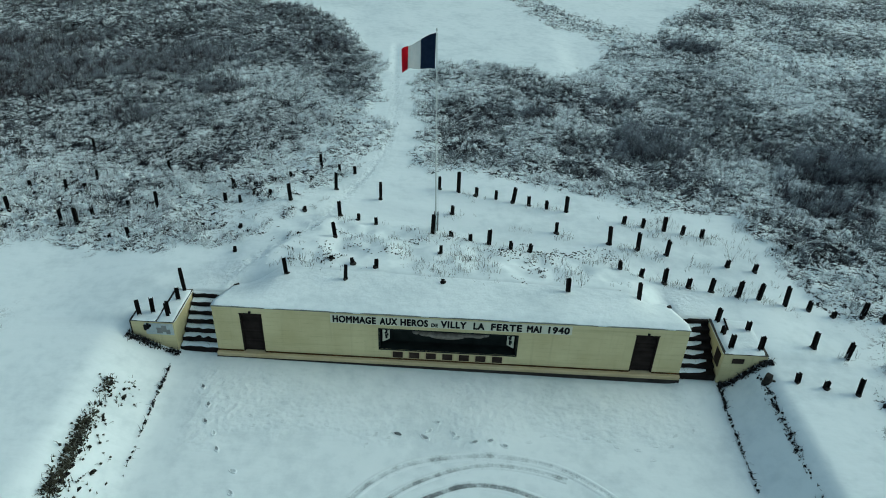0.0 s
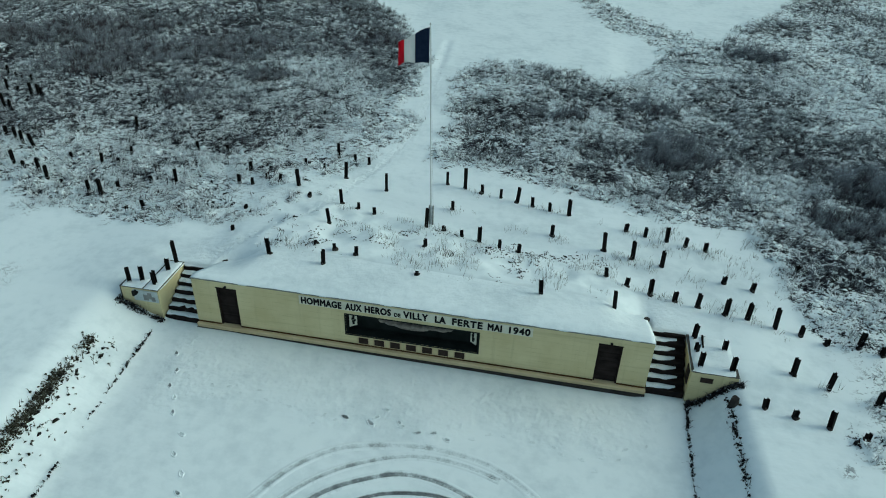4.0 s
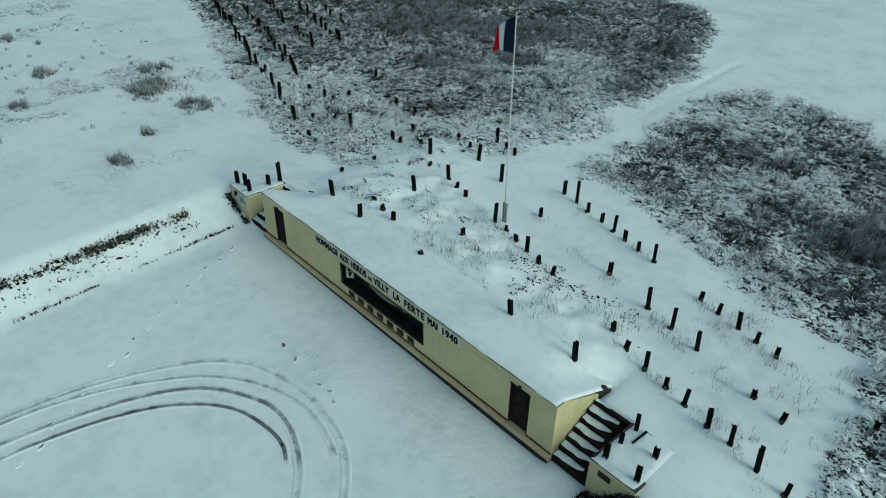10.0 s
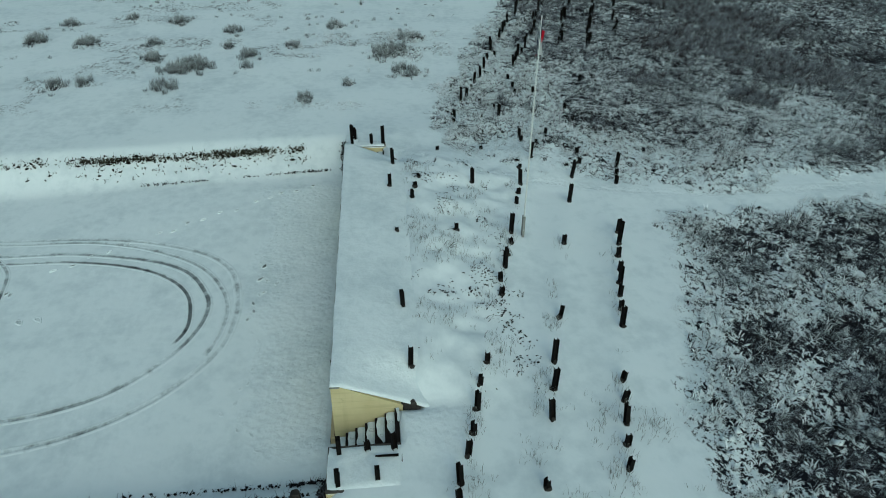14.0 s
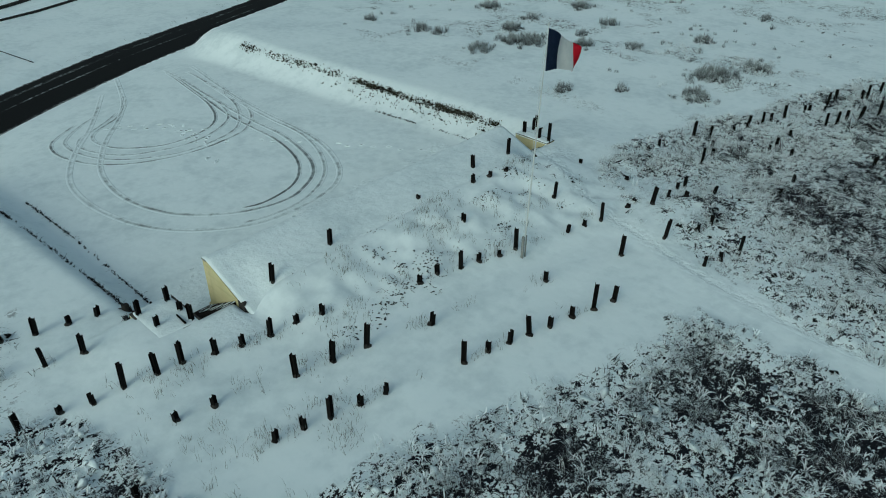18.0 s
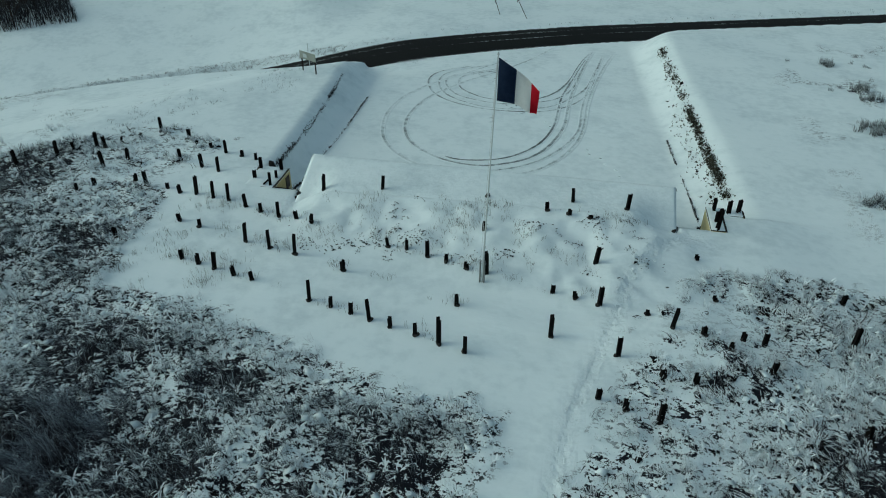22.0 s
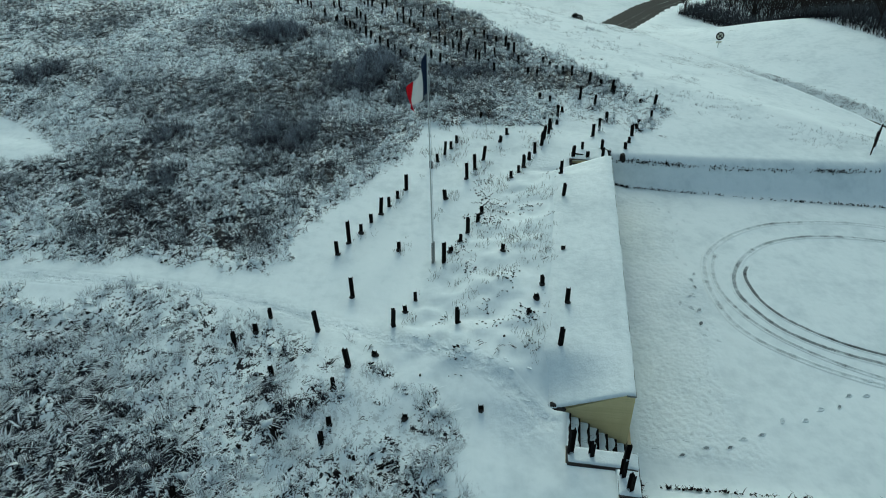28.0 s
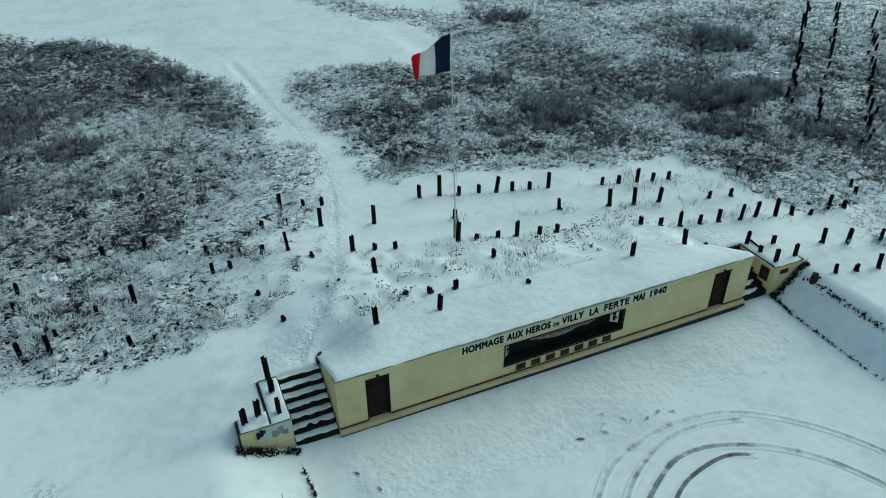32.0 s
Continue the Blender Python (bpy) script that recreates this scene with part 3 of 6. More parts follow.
# dark plants along the banks: a line, its width, how thick they stand
BANK_LINES = [([(-12.9, 17.5), (-12.65, 14), (-12.4, 10), (-12.1, 6)], 0.30, 0.42), ([(-13.0, 19.6), (-12.9, 17.5)], 0.3, 0.25), ([(-12.1, 6), (-11.6, 0), (-11.2, -7)], 0.4, 0.16), ([(-12.3, 20), (-11.9, 12), (-11.2, 4)], 0.6, 0.04), ([(-11.45, 21.4), (-11.2, 17.4)], 0.05, 0.12), ([(-11.2, 17.4), (-10.6, 10.4)], 0.05, 0.05),
              ([(11.2, 22.0), (11.15, 18)], 0.06, 0.14), ([(11.15, 18), (11.1, 12), (11.3, 6)], 0.05, 0.07), ([(12.5, 21.6), (12.62, 17), (12.85, 12), (13.5, 5)], 0.11, 0.12), ([(11.2, 22.05), (13.1, 22.1)], 0.2, 0.5), ([(-11.3, 22.0), (-13.4, 22.05)], 0.22, 0.42)]


def off_line(points, x, y):
    best = np.full(np.shape(x), 99.0)
    for (ax, ay), (bx, by) in zip(points[:-1], points[1:]):
        t = np.clip(((x - ax) * (bx - ax) + (y - ay) * (by - ay)) / ((bx - ax) ** 2 + (by - ay) ** 2), 0, 1)
        best = np.minimum(best, np.hypot(x - ax - t * (bx - ax), y - ay - t * (by - ay)))
    return best


def soil(x, y):
    """Where dark leaves and soil break through along the banks."""
    wander = 0.16 * (value_noise(x, y, 0.9, 4) - 0.5)
    gap = (0.35 + 0.65 * smooth(0.26, 0.54, value_noise(x * 0.6, y, 2.4, 5))) * (0.4 + 0.6 * smooth(0.30, 0.52, value_noise(x, y, 1.9, 0)))
    out = np.zeros(np.shape(x))
    for points, width, thick in BANK_LINES:
        if width < 0.08:
            continue
        out = np.maximum(out, thick * smooth(width, width * 0.25, off_line(points, x, y) + wander))
    return np.clip(out * gap * (0.35 + 0.9 * value_noise(x, y, 0.35, 2)), 0, 1)


def trodden(x, y):
    reach = 18.2 + 2.2 * (value_noise(x, 0 * y, 3.0, 2) - 0.5) + 1.2 * (value_noise(x, y, 0.9, 4) - 0.5) - 0.9 * np.exp(-((x - 0.6) / 1.6) ** 2)
    front = smooth(22.1, 21.8, y) * smooth(reach - 0.5, reach + 0.4, y) * smooth(10.4, 9.6, np.abs(x)) * (0.6 + 0.4 * value_noise(x, y, 1.2, 2))
    steps = smooth(1.6, 0.4, np.abs(np.abs(x + 0.1) - 10.6)) * smooth(24.4, 24.8, y) * smooth(28, 26, y)
    trail = smooth(0.55, 0.15, off_line([(-10.4, 25.2), (-8.6, 27.4), (-7.4, 29.6), (-6.4, 33.6), (-5.3, 37.5), (-4.6, 42), (-4.8, 48), (-5.6, 55)], x, y))
    return np.clip(front + 0.6 * steps + 0.9 * trail + 0.25 * (growth(x, y) > 0.1), 0, 1)


TRAIL = [(-10.4, 25.2), (-8.6, 27.4), (-7.4, 29.6), (-6.4, 33.6), (-5.3, 37.5), (-4.6, 42), (-4.8, 48), (-5.6, 55), (-6.2, 63)]
RIDGES = ([(-1, 35.4), (6, 33.4), (13, 31.5)], [(-4.3, 33.8), (5.1, 31.2), (14.4, 28.6)], [(-6.1, 31.5), (3.6, 29.1), (10, 27.1), (19, 25.1)])


def relief(x, y, rough=None):
    """Lumps of snow over tussocks, the low ridges along the rails and the trodden trail."""
    rough = np.clip(growth(x, y), 0, 1.4) if rough is None else rough
    z = smooth(0.02, 0.22, rough) * (0.28 * (value_noise(x, y, 1.0, 0) - 0.4) + 0.10 * (value_noise(x, y, 0.5, 2) - 0.5)) + 0.03 * (value_noise(x, y, 1.7, 3) - 0.5) * (np.hypot(x, y - 20) < 60)
    lumpy = smooth(25.2, 26.4, y) * smooth(-0.6, 0.6, 29.9 - 0.25 * x - y) * smooth(9.6, 7.6, np.abs(x))
    z = z + lumpy * (0.26 * (value_noise(x, y, 1.1, 1) - 0.5) + 0.22 * (value_noise(x, y, 0.5, 2) - 0.5))
    for ridge in RIDGES:
        z = z + 0.06 * np.exp(-(off_line(ridge, x, y + 0.1) / 0.6) ** 2)
    off = off_line(TRAIL, x, y)
    return z - 0.07 * np.exp(-(off / 0.28) ** 2) + 0.03 * np.exp(-((off - 0.6) / 0.3) ** 2)


def land(x, y):
    """The height of the snow, lumps included."""
    return ground_z(x, y) + relief(x, y)


# ---- ground sheet, out to the horizon ----
def spread(lo, hi, near_lo, near_hi, step, grow=1.07):
    core = list(np.arange(near_lo, near_hi + 1e-6, step))
    for sign, edge in ((1, hi), (-1, lo)):
        s, p = step, core[-1] if sign > 0 else core[0]
        while (edge - p) * sign > 0:
            s *= grow
            p += s * sign
            core.append(p) if sign > 0 else core.insert(0, p)
    return np.array(core)


gx, gy = spread(-1500, 1500, -37.4, 37.4, 0.22, 1.05), spread(-1500, 1500, -12, 56, 0.22, 1.05)
GX, GY = np.meshgrid(gx, gy, indexing="ij")
GZ = ground_z(GX, GY)
road_d = road_at(GX, GY)[0]
GZ = np.where(np.abs(road_d) < 2.75, GZ - 0.12, GZ)
rough = np.clip(growth(GX, GY), 0, 1.4)
GZ = GZ + relief(GX, GY, rough)
FAR = np.hypot(GX, GY - 20)
GZ = GZ - 0.01 * np.clip(FAR - 150, 0, None) * (FAR > 150)
nx, ny = GX.shape
idx = np.arange(nx * ny).reshape(nx, ny)
quads = np.column_stack([idx[:-1, :-1].ravel(), idx[1:, :-1].ravel(), idx[1:, 1:].ravel(), idx[:-1, 1:].ravel()])
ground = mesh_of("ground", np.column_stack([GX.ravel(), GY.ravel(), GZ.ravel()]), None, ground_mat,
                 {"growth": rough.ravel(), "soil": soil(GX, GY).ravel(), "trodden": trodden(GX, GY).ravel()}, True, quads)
tagged(ground, "snow-covered field and forecourt with dead grass showing through", "ground", kind="structure")

# ---- road ----
side = np.column_stack([-ROAD_DIR[:, 1], ROAD_DIR[:, 0]])
across = np.linspace(-1, 1, 25)
RP = ROAD_LINE[:, None, :2] + side[:, None, :] * (across * (ROAD_HALF + 0.05))[None, :, None]
RZ = ROAD_LINE[:, None, 2] + 0.05 - 0.05 * across[None, :] ** 2
slush = np.maximum(smooth(0.80, 0.99, np.abs(across)), np.maximum(0.75 * smooth(0.10, 0.02, np.abs(across - 0.02)), 0.62 * smooth(0.18, 0.04, np.abs(across + 0.55))))
slush = np.broadcast_to(slush[None, :], RZ.shape) * (0.55 + 0.75 * value_noise(RP[..., 0], RP[..., 1], 5.0, 2))
slush = slush * 0.8
ri = np.arange(RZ.size).reshape(RZ.shape)
rq = np.column_stack([ri[:-1, :-1].ravel(), ri[1:, :-1].ravel(), ri[1:, 1:].ravel(), ri[:-1, 1:].ravel()])
road = mesh_of("road", np.column_stack([RP[..., 0].ravel(), RP[..., 1].ravel(), RZ.ravel()]), None, asphalt_mat, {"slush": slush.ravel()}, True, rq)
tagged(road, "dark wet asphalt road with slush along its edges", "road", kind="structure")

# ---- the memorial wall ----
X0, X1, FACE, TOP = -9.75, 9.55, 22.27, 2.55
DOOR_A, DOOR_B, NICHE = (-8.66, -7.74, 0.2, 2.17), (7.46, 8.40, 0.2, 2.12), (-2.93, 2.70, 0.73, 1.76)
memorial = thing("memorial_building", "long low cream-rendered memorial wall set into a snowy bank", "memorial", (0, FACE, 0))


def mp(name, bm, mat, parent=None, label="", soft=False):
    """A part of the memorial, given in world coordinates."""
    bmesh.ops.translate(bm, verts=bm.verts, vec=(0, -FACE, 0))
    return part(name, bm, mat, parent or memorial, label, soft)


def pierced(x0, x1, y0, y1, z0, z1, holes):
    """A wall with rectangular holes right through it."""
    bm = bmesh.new()
    x = x0
    for hx0, hx1, hz0, hz1 in holes:
        box(bm, x, hx0, y0, y1, z0, z1)
        if hz0 > z0:
            box(bm, hx0, hx1, y0, y1, z0, hz0)
        box(bm, hx0, hx1, y0, y1, hz1, z1)
        x = hx1
    return box(bm, x, x1, y0, y1, z0, z1)


# the facade in cast lengths with open joints
JOINTS = [X0, -6.2, NICHE[0] - 0.6, NICHE[1] + 0.6, 6.1, X1]
for a, b in zip(JOINTS[:-1], JOINTS[1:]):
    a2, b2 = a + (0.0015 if a > X0 else 0), b - (0.0015 if b < X1 else 0)
    holes = [h for h in (DOOR_A, NICHE, DOOR_B) if a < h[0] < b]
    mp("wall_panel", pierced(a2, b2, FACE, FACE + 0.28, 0.2, TOP - 0.06, holes), wall_mat)
for a, b in ((X0 + 0.26, DOOR_A[0] - 0.05), (DOOR_A[1] + 0.05, NICHE[0] - 0.06), (NICHE[1] + 0.06, DOOR_B[0] - 0.05), (DOOR_B[1] + 0.05, X1 - 0.26)):
    mp("wall_core", boxes((a, b, FACE + 0.283, FACE + 0.4, 0.2, TOP - 0.08)), wall_mat)
mp("cornice", boxes((X0 - 0.03, X1 + 0.03, FACE - 0.035, FACE + 0.3, TOP - 0.058, TOP), bevel=0.012), stone_mat, label="thin weathered cornice strip")
mp("plinth", boxes((X0 - 0.02, X1 + 0.02, FACE - 0.17, FACE + 0.28, -0.3, 0.198), bevel=0.02), plinth_mat, label="projecting cream plinth")
mp("rust_band", boxes((X0, DOOR_A[0], FACE - 0.03, FACE - 0.002, 0.2, 0.262), (DOOR_A[1], DOOR_B[0], FACE - 0.03, FACE - 0.002, 0.2, 0.262), (DOOR_B[1], X1, FACE - 0.03, FACE - 0.002, 0.2, 0.262)), stain_mat, label="rust-stained moulding above the plinth")
# foot shadow line put into a dark colour, on a strip wet with melt
mp("wet_shadow_strip", boxes((X0 - 0.025, X1 + 0.025, FACE - 0.19, FACE - 0.172, -0.3, 0.02)), kerb_mat, label="dark wet strip with a painted shadow line along the foot")


def cheek(x0, x1):
    """The triangular side wall, falling from the front edge to the head of the steps."""
    bm = bmesh.new()
    outline = [(FACE + 0.281, -0.3), (24.75, -0.3), (24.75, 1.5), (FACE + 0.281, TOP - 0.01)]
    rings = [[bm.verts.new((x, y, z)) for y, z in outline] for x in (x0, x1)]
    bm.faces.new(rings[0])
    bm.faces.new(rings[1][::-1])
    for i in range(4):
        bm.faces.new((rings[0][i], rings[1][i], rings[1][(i + 1) % 4], rings[0][(i + 1) % 4]))
    bmesh.ops.recalc_face_normals(bm, faces=bm.faces)
    return bm


mp("side_wall", cheek(X0, X0 + 0.25), wall_mat)
mp("side_wall", cheek(X1 - 0.25, X1), wall_mat)
for x in (X0 + 0.1, X1 - 0.1):
    bm = boxes((x - 0.15, x + 0.14, 24.58, 24.9, 1.0, 1.62), (x - 0.1, x + 0.12, 24.88, 25.1, 1.0, 1.66), (x - 0.02, x + 0.2, 25.05, 25.24, 1.0, 1.52), bevel=0.05)
    for v in bm.verts:
        v.co += Vector((0.04 * math.sin(13 * v.co.z + 7 * v.co.y), 0.04 * math.sin(17 * v.co.x + 9 * v.co.z), 0.05 * math.sin(11 * v.co.x + 19 * v.co.y)))
    mp("tip_stone", bm, kerb_mat, label="dark rough stone at the end of the side wall")


def slab_rows(us, lines, mat, name, parent, label):
    """A thick sheet through lines of points, closed underneath."""
    bm = bmesh.new()
    top = [[bm.verts.new(p) for p in line] for line in lines]
    low = [[bm.verts.new((p[0], p[1], p[2] - us)) for p in line] for line in lines]
    n, m = len(lines), len(lines[0])
    for i in range(n - 1):
        for j in range(m - 1):
            bm.faces.new((top[i][j], top[i + 1][j], top[i + 1][j + 1], top[i][j + 1]))
            bm.faces.new((low[i][j], low[i][j + 1], low[i + 1][j + 1], low[i + 1][j]))
    for i in range(n - 1):
        bm.faces.new((top[i][0], low[i][0], low[i + 1][0], top[i + 1][0]))
        bm.faces.new((top[i][-1], top[i + 1][-1], low[i + 1][-1], low[i][-1]))
    for j in range(m - 1):
        bm.faces.new((top[0][j], top[0][j + 1], low[0][j + 1], low[0][j]))
        bm.faces.new((top[-1][j], low[-1][j], low[-1][j + 1], top[-1][j + 1]))
    bmesh.ops.recalc_face_normals(bm, faces=bm.faces)
    return mp(name, bm, mat, parent, label, True)


def roof_z(x, y):
    """The snow on the roof, from the cornice back to the mound."""
    side = min(x - X0, X1 - x)
    back = 1.33 + (gz(min(max(x, X0 + 0.3), X1 - 0.3), 25.7) - 1.38) * float(smooth(0.0, 2.2, side))
    k = max(0.0, (y - FACE - 0.3) / (25.7 - FACE - 0.3))
    return TOP + 0.07 + (back - TOP - 0.07) * k + 0.03 * math.sin(3 * x) * math.sin(2.3 * y) * k * (1 - k)


roof_lines = []
for x in np.linspace(X0 + 0.005, X1 - 0.005, 120):
    line = []
    for k in np.linspace(0, 1, 18):
        y = FACE - 0.02 + (k ** 1.6) * (25.7 - FACE + 0.02)
        z = roof_z(x, y)
        edge = 0.012 * math.sin(1.9 * x) + 0.008 * math.sin(7 * x)
        thin = 0.05 * (math.exp(-(y - FACE) / 0.22) + 0.8 * math.exp(-(X1 - x) / 0.12) + 0.8 * math.exp(-(x - X0) / 0.12))
        if k == 0:
            y = FACE - 0.022 + edge
        line.append((x, y, max(z - thin, TOP + 0.018 if y < FACE + 0.28 else -9)))
    roof_lines.append(line)
slab_rows(0.05, roof_lines, snow_mat, "snow_cover", memorial, "smooth blanket of snow on the sloping roof")
mp("kerb_stone", boxes((X1 - 0.5, X1 + 0.02, 24.72, 25.05, 1.2, 1.56), bevel=0.05), kerb_mat, label="dark stone end of the side wall")
mp("kerb_stone", boxes((X0 - 0.02, X0 + 0.45, 24.72, 25.05, 1.25, 1.6), bevel=0.05), kerb_mat, label="dark stone end of the side wall")


def slatted_door(x0, x1, z0, z1, name):
    d = mp(name, boxes((x0 - 0.02, x1 + 0.02, FACE + 0.19, FACE + 0.24, z0, z1 + 0.02)), wood_dark, label="dark slatted timber shutter door")
    frame_boxes = ((x0, x0 + 0.06, FACE + 0.02, FACE + 0.2, z0, z1), (x1 - 0.06, x1, FACE + 0.02, FACE + 0.2, z0, z1), (x0, x1, FACE + 0.02, FACE + 0.2, z1 - 0.06, z1))
    mp("door_frame", boxes(*frame_boxes), wood_dark, d)
    mid, n = (x0 + x1) / 2, 26
    for i in range(n):
        z = z0 + 0.02 + (z1 - z0 - 0.1) * i / n
        bm = boxes((x0 + 0.065, x1 - 0.065, -0.014, 0.014, 0, 0.07))
        bmesh.ops.rotate(bm, verts=bm.verts, cent=(0, 0, 0), matrix=Matrix.Rotation(radians(-34), 3, "X"))
        bmesh.ops.translate(bm, verts=bm.verts, vec=(0, FACE + 0.10, z))
        mp("slat", bm, shutter_mat, d)
    mp("lintel", boxes((x0 - 0.02, x1 + 0.02, FACE - 0.03, FACE - 0.003, z1 + 0.012, z1 + 0.045), bevel=0.006), wood_dark, d)
    mp("lamp_stub", boxes((mid - 0.05, mid + 0.05, FACE - 0.09, FACE - 0.003, z1 + 0.1, z1 + 0.16), bevel=0.01), letter_mat, d)


slatted_door(*DOOR_A, "door")
slatted_door(*DOOR_B, "door")

# inscription
INK = FACE - 0.03
sign_panel = mp("inscription_panel", boxes((-4.92, 4.86, FACE - 0.026, FACE - 0.003, 1.98, 2.42), bevel=0.006), panel_mat, label="pale panel behind black painted capitals")


def words(body, x0, x1, z, height, name="word"):
    cu = bpy.data.curves.new("lettering", "FONT")
    cu.body, cu.size, cu.extrude, cu.offset, cu.space_character = body, 1.0, 0.02, 0.0, 1.12
    tmp = new("lettering", cu)
    bpy.context.view_layer.update()
    me = bpy.data.meshes.new_from_object(tmp.evaluated_get(bpy.context.evaluated_depsgraph_get()))
    bpy.data.objects.remove(tmp)
    co = np.array([v.co for v in me.vertices])
    lo, hi = co.min(0), co.max(0)
    sx, sz = (x1 - x0) / (hi[0] - lo[0]), height / (hi[1] - lo[1])
    for v in me.vertices:
        v.co = (x0 + (v.co.x - lo[0]) * sx, INK - FACE - (v.co.z - lo[2]) * 0.3, z + (v.co.y - lo[1]) * sz)
    # brush-thick strokes
    bm, w = bmesh.new(), 0.017 * height / 0.3
    for i, (dx, dz) in enumerate(((0, 0), (w, 0), (-w, 0), (0, w), (0, -w), (w * 0.7, w * 0.7), (-w * 0.7, w * 0.7), (w * 0.7, -w * 0.7), (-w * 0.7, -w * 0.7))):
        have = len(bm.verts)
        bm.from_mesh(me)
        bm.verts.ensure_lookup_table()
        bmesh.ops.translate(bm, verts=bm.verts[have:], vec=(dx, -0.0006 * i, dz))
    bm.to_mesh(me)
    bm.free()
    me.materials.append(letter_mat)
    ob = new(name, me)
    ob.parent = sign_panel


for body, x0, x1, h in (("HOMMAGE", -4.82, -3.06, 0.30), ("AUX", -2.91, -2.20, 0.30), ("HEROS", -2.07, -0.95, 0.30), ("DE", -0.83, -0.54, 0.16), ("VILLY", -0.44, 0.60, 0.30),
                        ("LA", 0.88, 1.33, 0.30), ("FERTE", 1.59, 2.84, 0.30), ("MAI", 3.04, 3.62, 0.30), ("1940", 3.90, 4.76, 0.30)):
    words(body, x0 + 0.017, x1 - 0.017, 2.045, h * 1.06)

# the recess with the reclining figure
nx0, nx1, nz0, nz1 = NICHE
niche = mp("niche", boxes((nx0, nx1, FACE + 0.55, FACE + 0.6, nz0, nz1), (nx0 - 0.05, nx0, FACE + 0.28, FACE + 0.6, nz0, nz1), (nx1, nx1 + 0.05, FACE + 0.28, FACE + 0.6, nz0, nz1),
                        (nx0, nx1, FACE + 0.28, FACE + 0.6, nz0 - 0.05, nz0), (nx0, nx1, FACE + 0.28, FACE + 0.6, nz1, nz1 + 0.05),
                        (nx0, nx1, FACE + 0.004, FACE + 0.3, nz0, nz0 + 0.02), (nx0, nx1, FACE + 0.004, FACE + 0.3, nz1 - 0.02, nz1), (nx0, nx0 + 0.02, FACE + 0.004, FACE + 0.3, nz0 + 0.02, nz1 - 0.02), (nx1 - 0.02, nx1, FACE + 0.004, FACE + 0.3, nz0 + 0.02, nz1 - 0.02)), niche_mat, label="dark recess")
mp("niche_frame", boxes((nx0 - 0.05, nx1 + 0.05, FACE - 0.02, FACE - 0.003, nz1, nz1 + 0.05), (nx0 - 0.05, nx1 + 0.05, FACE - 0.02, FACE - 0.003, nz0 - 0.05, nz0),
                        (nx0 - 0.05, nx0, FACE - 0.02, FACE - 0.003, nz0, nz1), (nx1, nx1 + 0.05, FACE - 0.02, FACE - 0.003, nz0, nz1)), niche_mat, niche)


def emblem(x, flip):
    """A pale framed badge on the splayed end of the recess."""
    bm = boxes((-0.17, 0.17, 0, 0.03, -0.36, 0.36), (-0.13, 0.13, -0.012, 0.0, -0.32, 0.32))
    bmesh.ops.rotate(bm, verts=bm.verts, cent=(0, 0, 0), matrix=Matrix.Rotation(radians(38 * flip), 3, "Z"))
    bmesh.ops.translate(bm, verts=bm.verts, vec=(x, FACE + 0.28, (nz0 + nz1) / 2 + 0.08))
    e = mp("emblem", bm, panel_mat, niche, "pale framed emblem")
    bm = bmesh.new()
    for dz, w, s in ((-0.2, 0.05, 0), (-0.08, 0.08, 0.02), (0.06, 0.07, -0.02), (0.18, 0.05, 0.01)):
        box(bm, s - w, s + w, -0.03, -0.013, dz - 0.06, dz + 0.06, bevel=0.012)
    bmesh.ops.rotate(bm, verts=bm.verts, cent=(0, 0, 0), matrix=Matrix.Rotation(radians(38 * flip), 3, "Z"))
    bmesh.ops.translate(bm, verts=bm.verts, vec=(x, FACE + 0.28, (nz0 + nz1) / 2 + 0.08))
    mp("emblem_relief", bm, niche_mat, e)


emblem(nx0 + 0.24, 1)
emblem(nx1 - 0.24, -1)
# reclining stone form, one plain mesh
bm = bmesh.new()
for cx, cz, rx, ry, rz in ((-1.55, 1.45, 0.17, 0.16, 0.16), (-1.15, 1.38, 0.34, 0.2, 0.17), (-0.6, 1.3, 0.5, 0.22, 0.2), (0.0, 1.3, 0.55, 0.2, 0.18), (0.55, 1.4, 0.45, 0.17, 0.14), (1.0, 1.36, 0.32, 0.16, 0.12), (1.3, 1.46, 0.2, 0.14, 0.12), (-0.3, 1.14, 0.75, 0.16, 0.08)):
    s = bmesh.ops.create_icosphere(bm, subdivisions=2, radius=1)["verts"]
    bmesh.ops.scale(bm, verts=s, vec=(rx, ry, rz))
    bmesh.ops.translate(bm, verts=s, vec=(cx, FACE + 0.42, cz))
statue = part("statue", bm, statue_mat, None, "weathered grey reclining stone sculpture in a dark recess", True)
tagged(statue, category="statue")
statue.data.transform(Matrix.Translation((0.1, 0.02, -0.02)) @ Matrix.Translation((0, 0, 1.3)) @ Matrix.Diagonal((1.0, 1.0, 0.7, 1.0)) @ Matrix.Translation((0, 0, -1.3)))

for i in range(7):
    x = -2.39 + 0.69 * i
    frame_ob = mp("plaque_mount", boxes((x - 0.06, x + 0.48, FACE - 0.012, FACE - 0.003, 0.26, 0.67), bevel=0.003), plinth_mat)
    mp("plaque", boxes((x, x + 0.42, FACE - 0.035, FACE - 0.012, 0.31, 0.62), bevel=0.006), bronze_mat, frame_ob, "small dark bronze plaque")

# ---- steps ----
RISE, GO, FLIGHT = 1.45 / 7, 2.4 / 7, 22.3


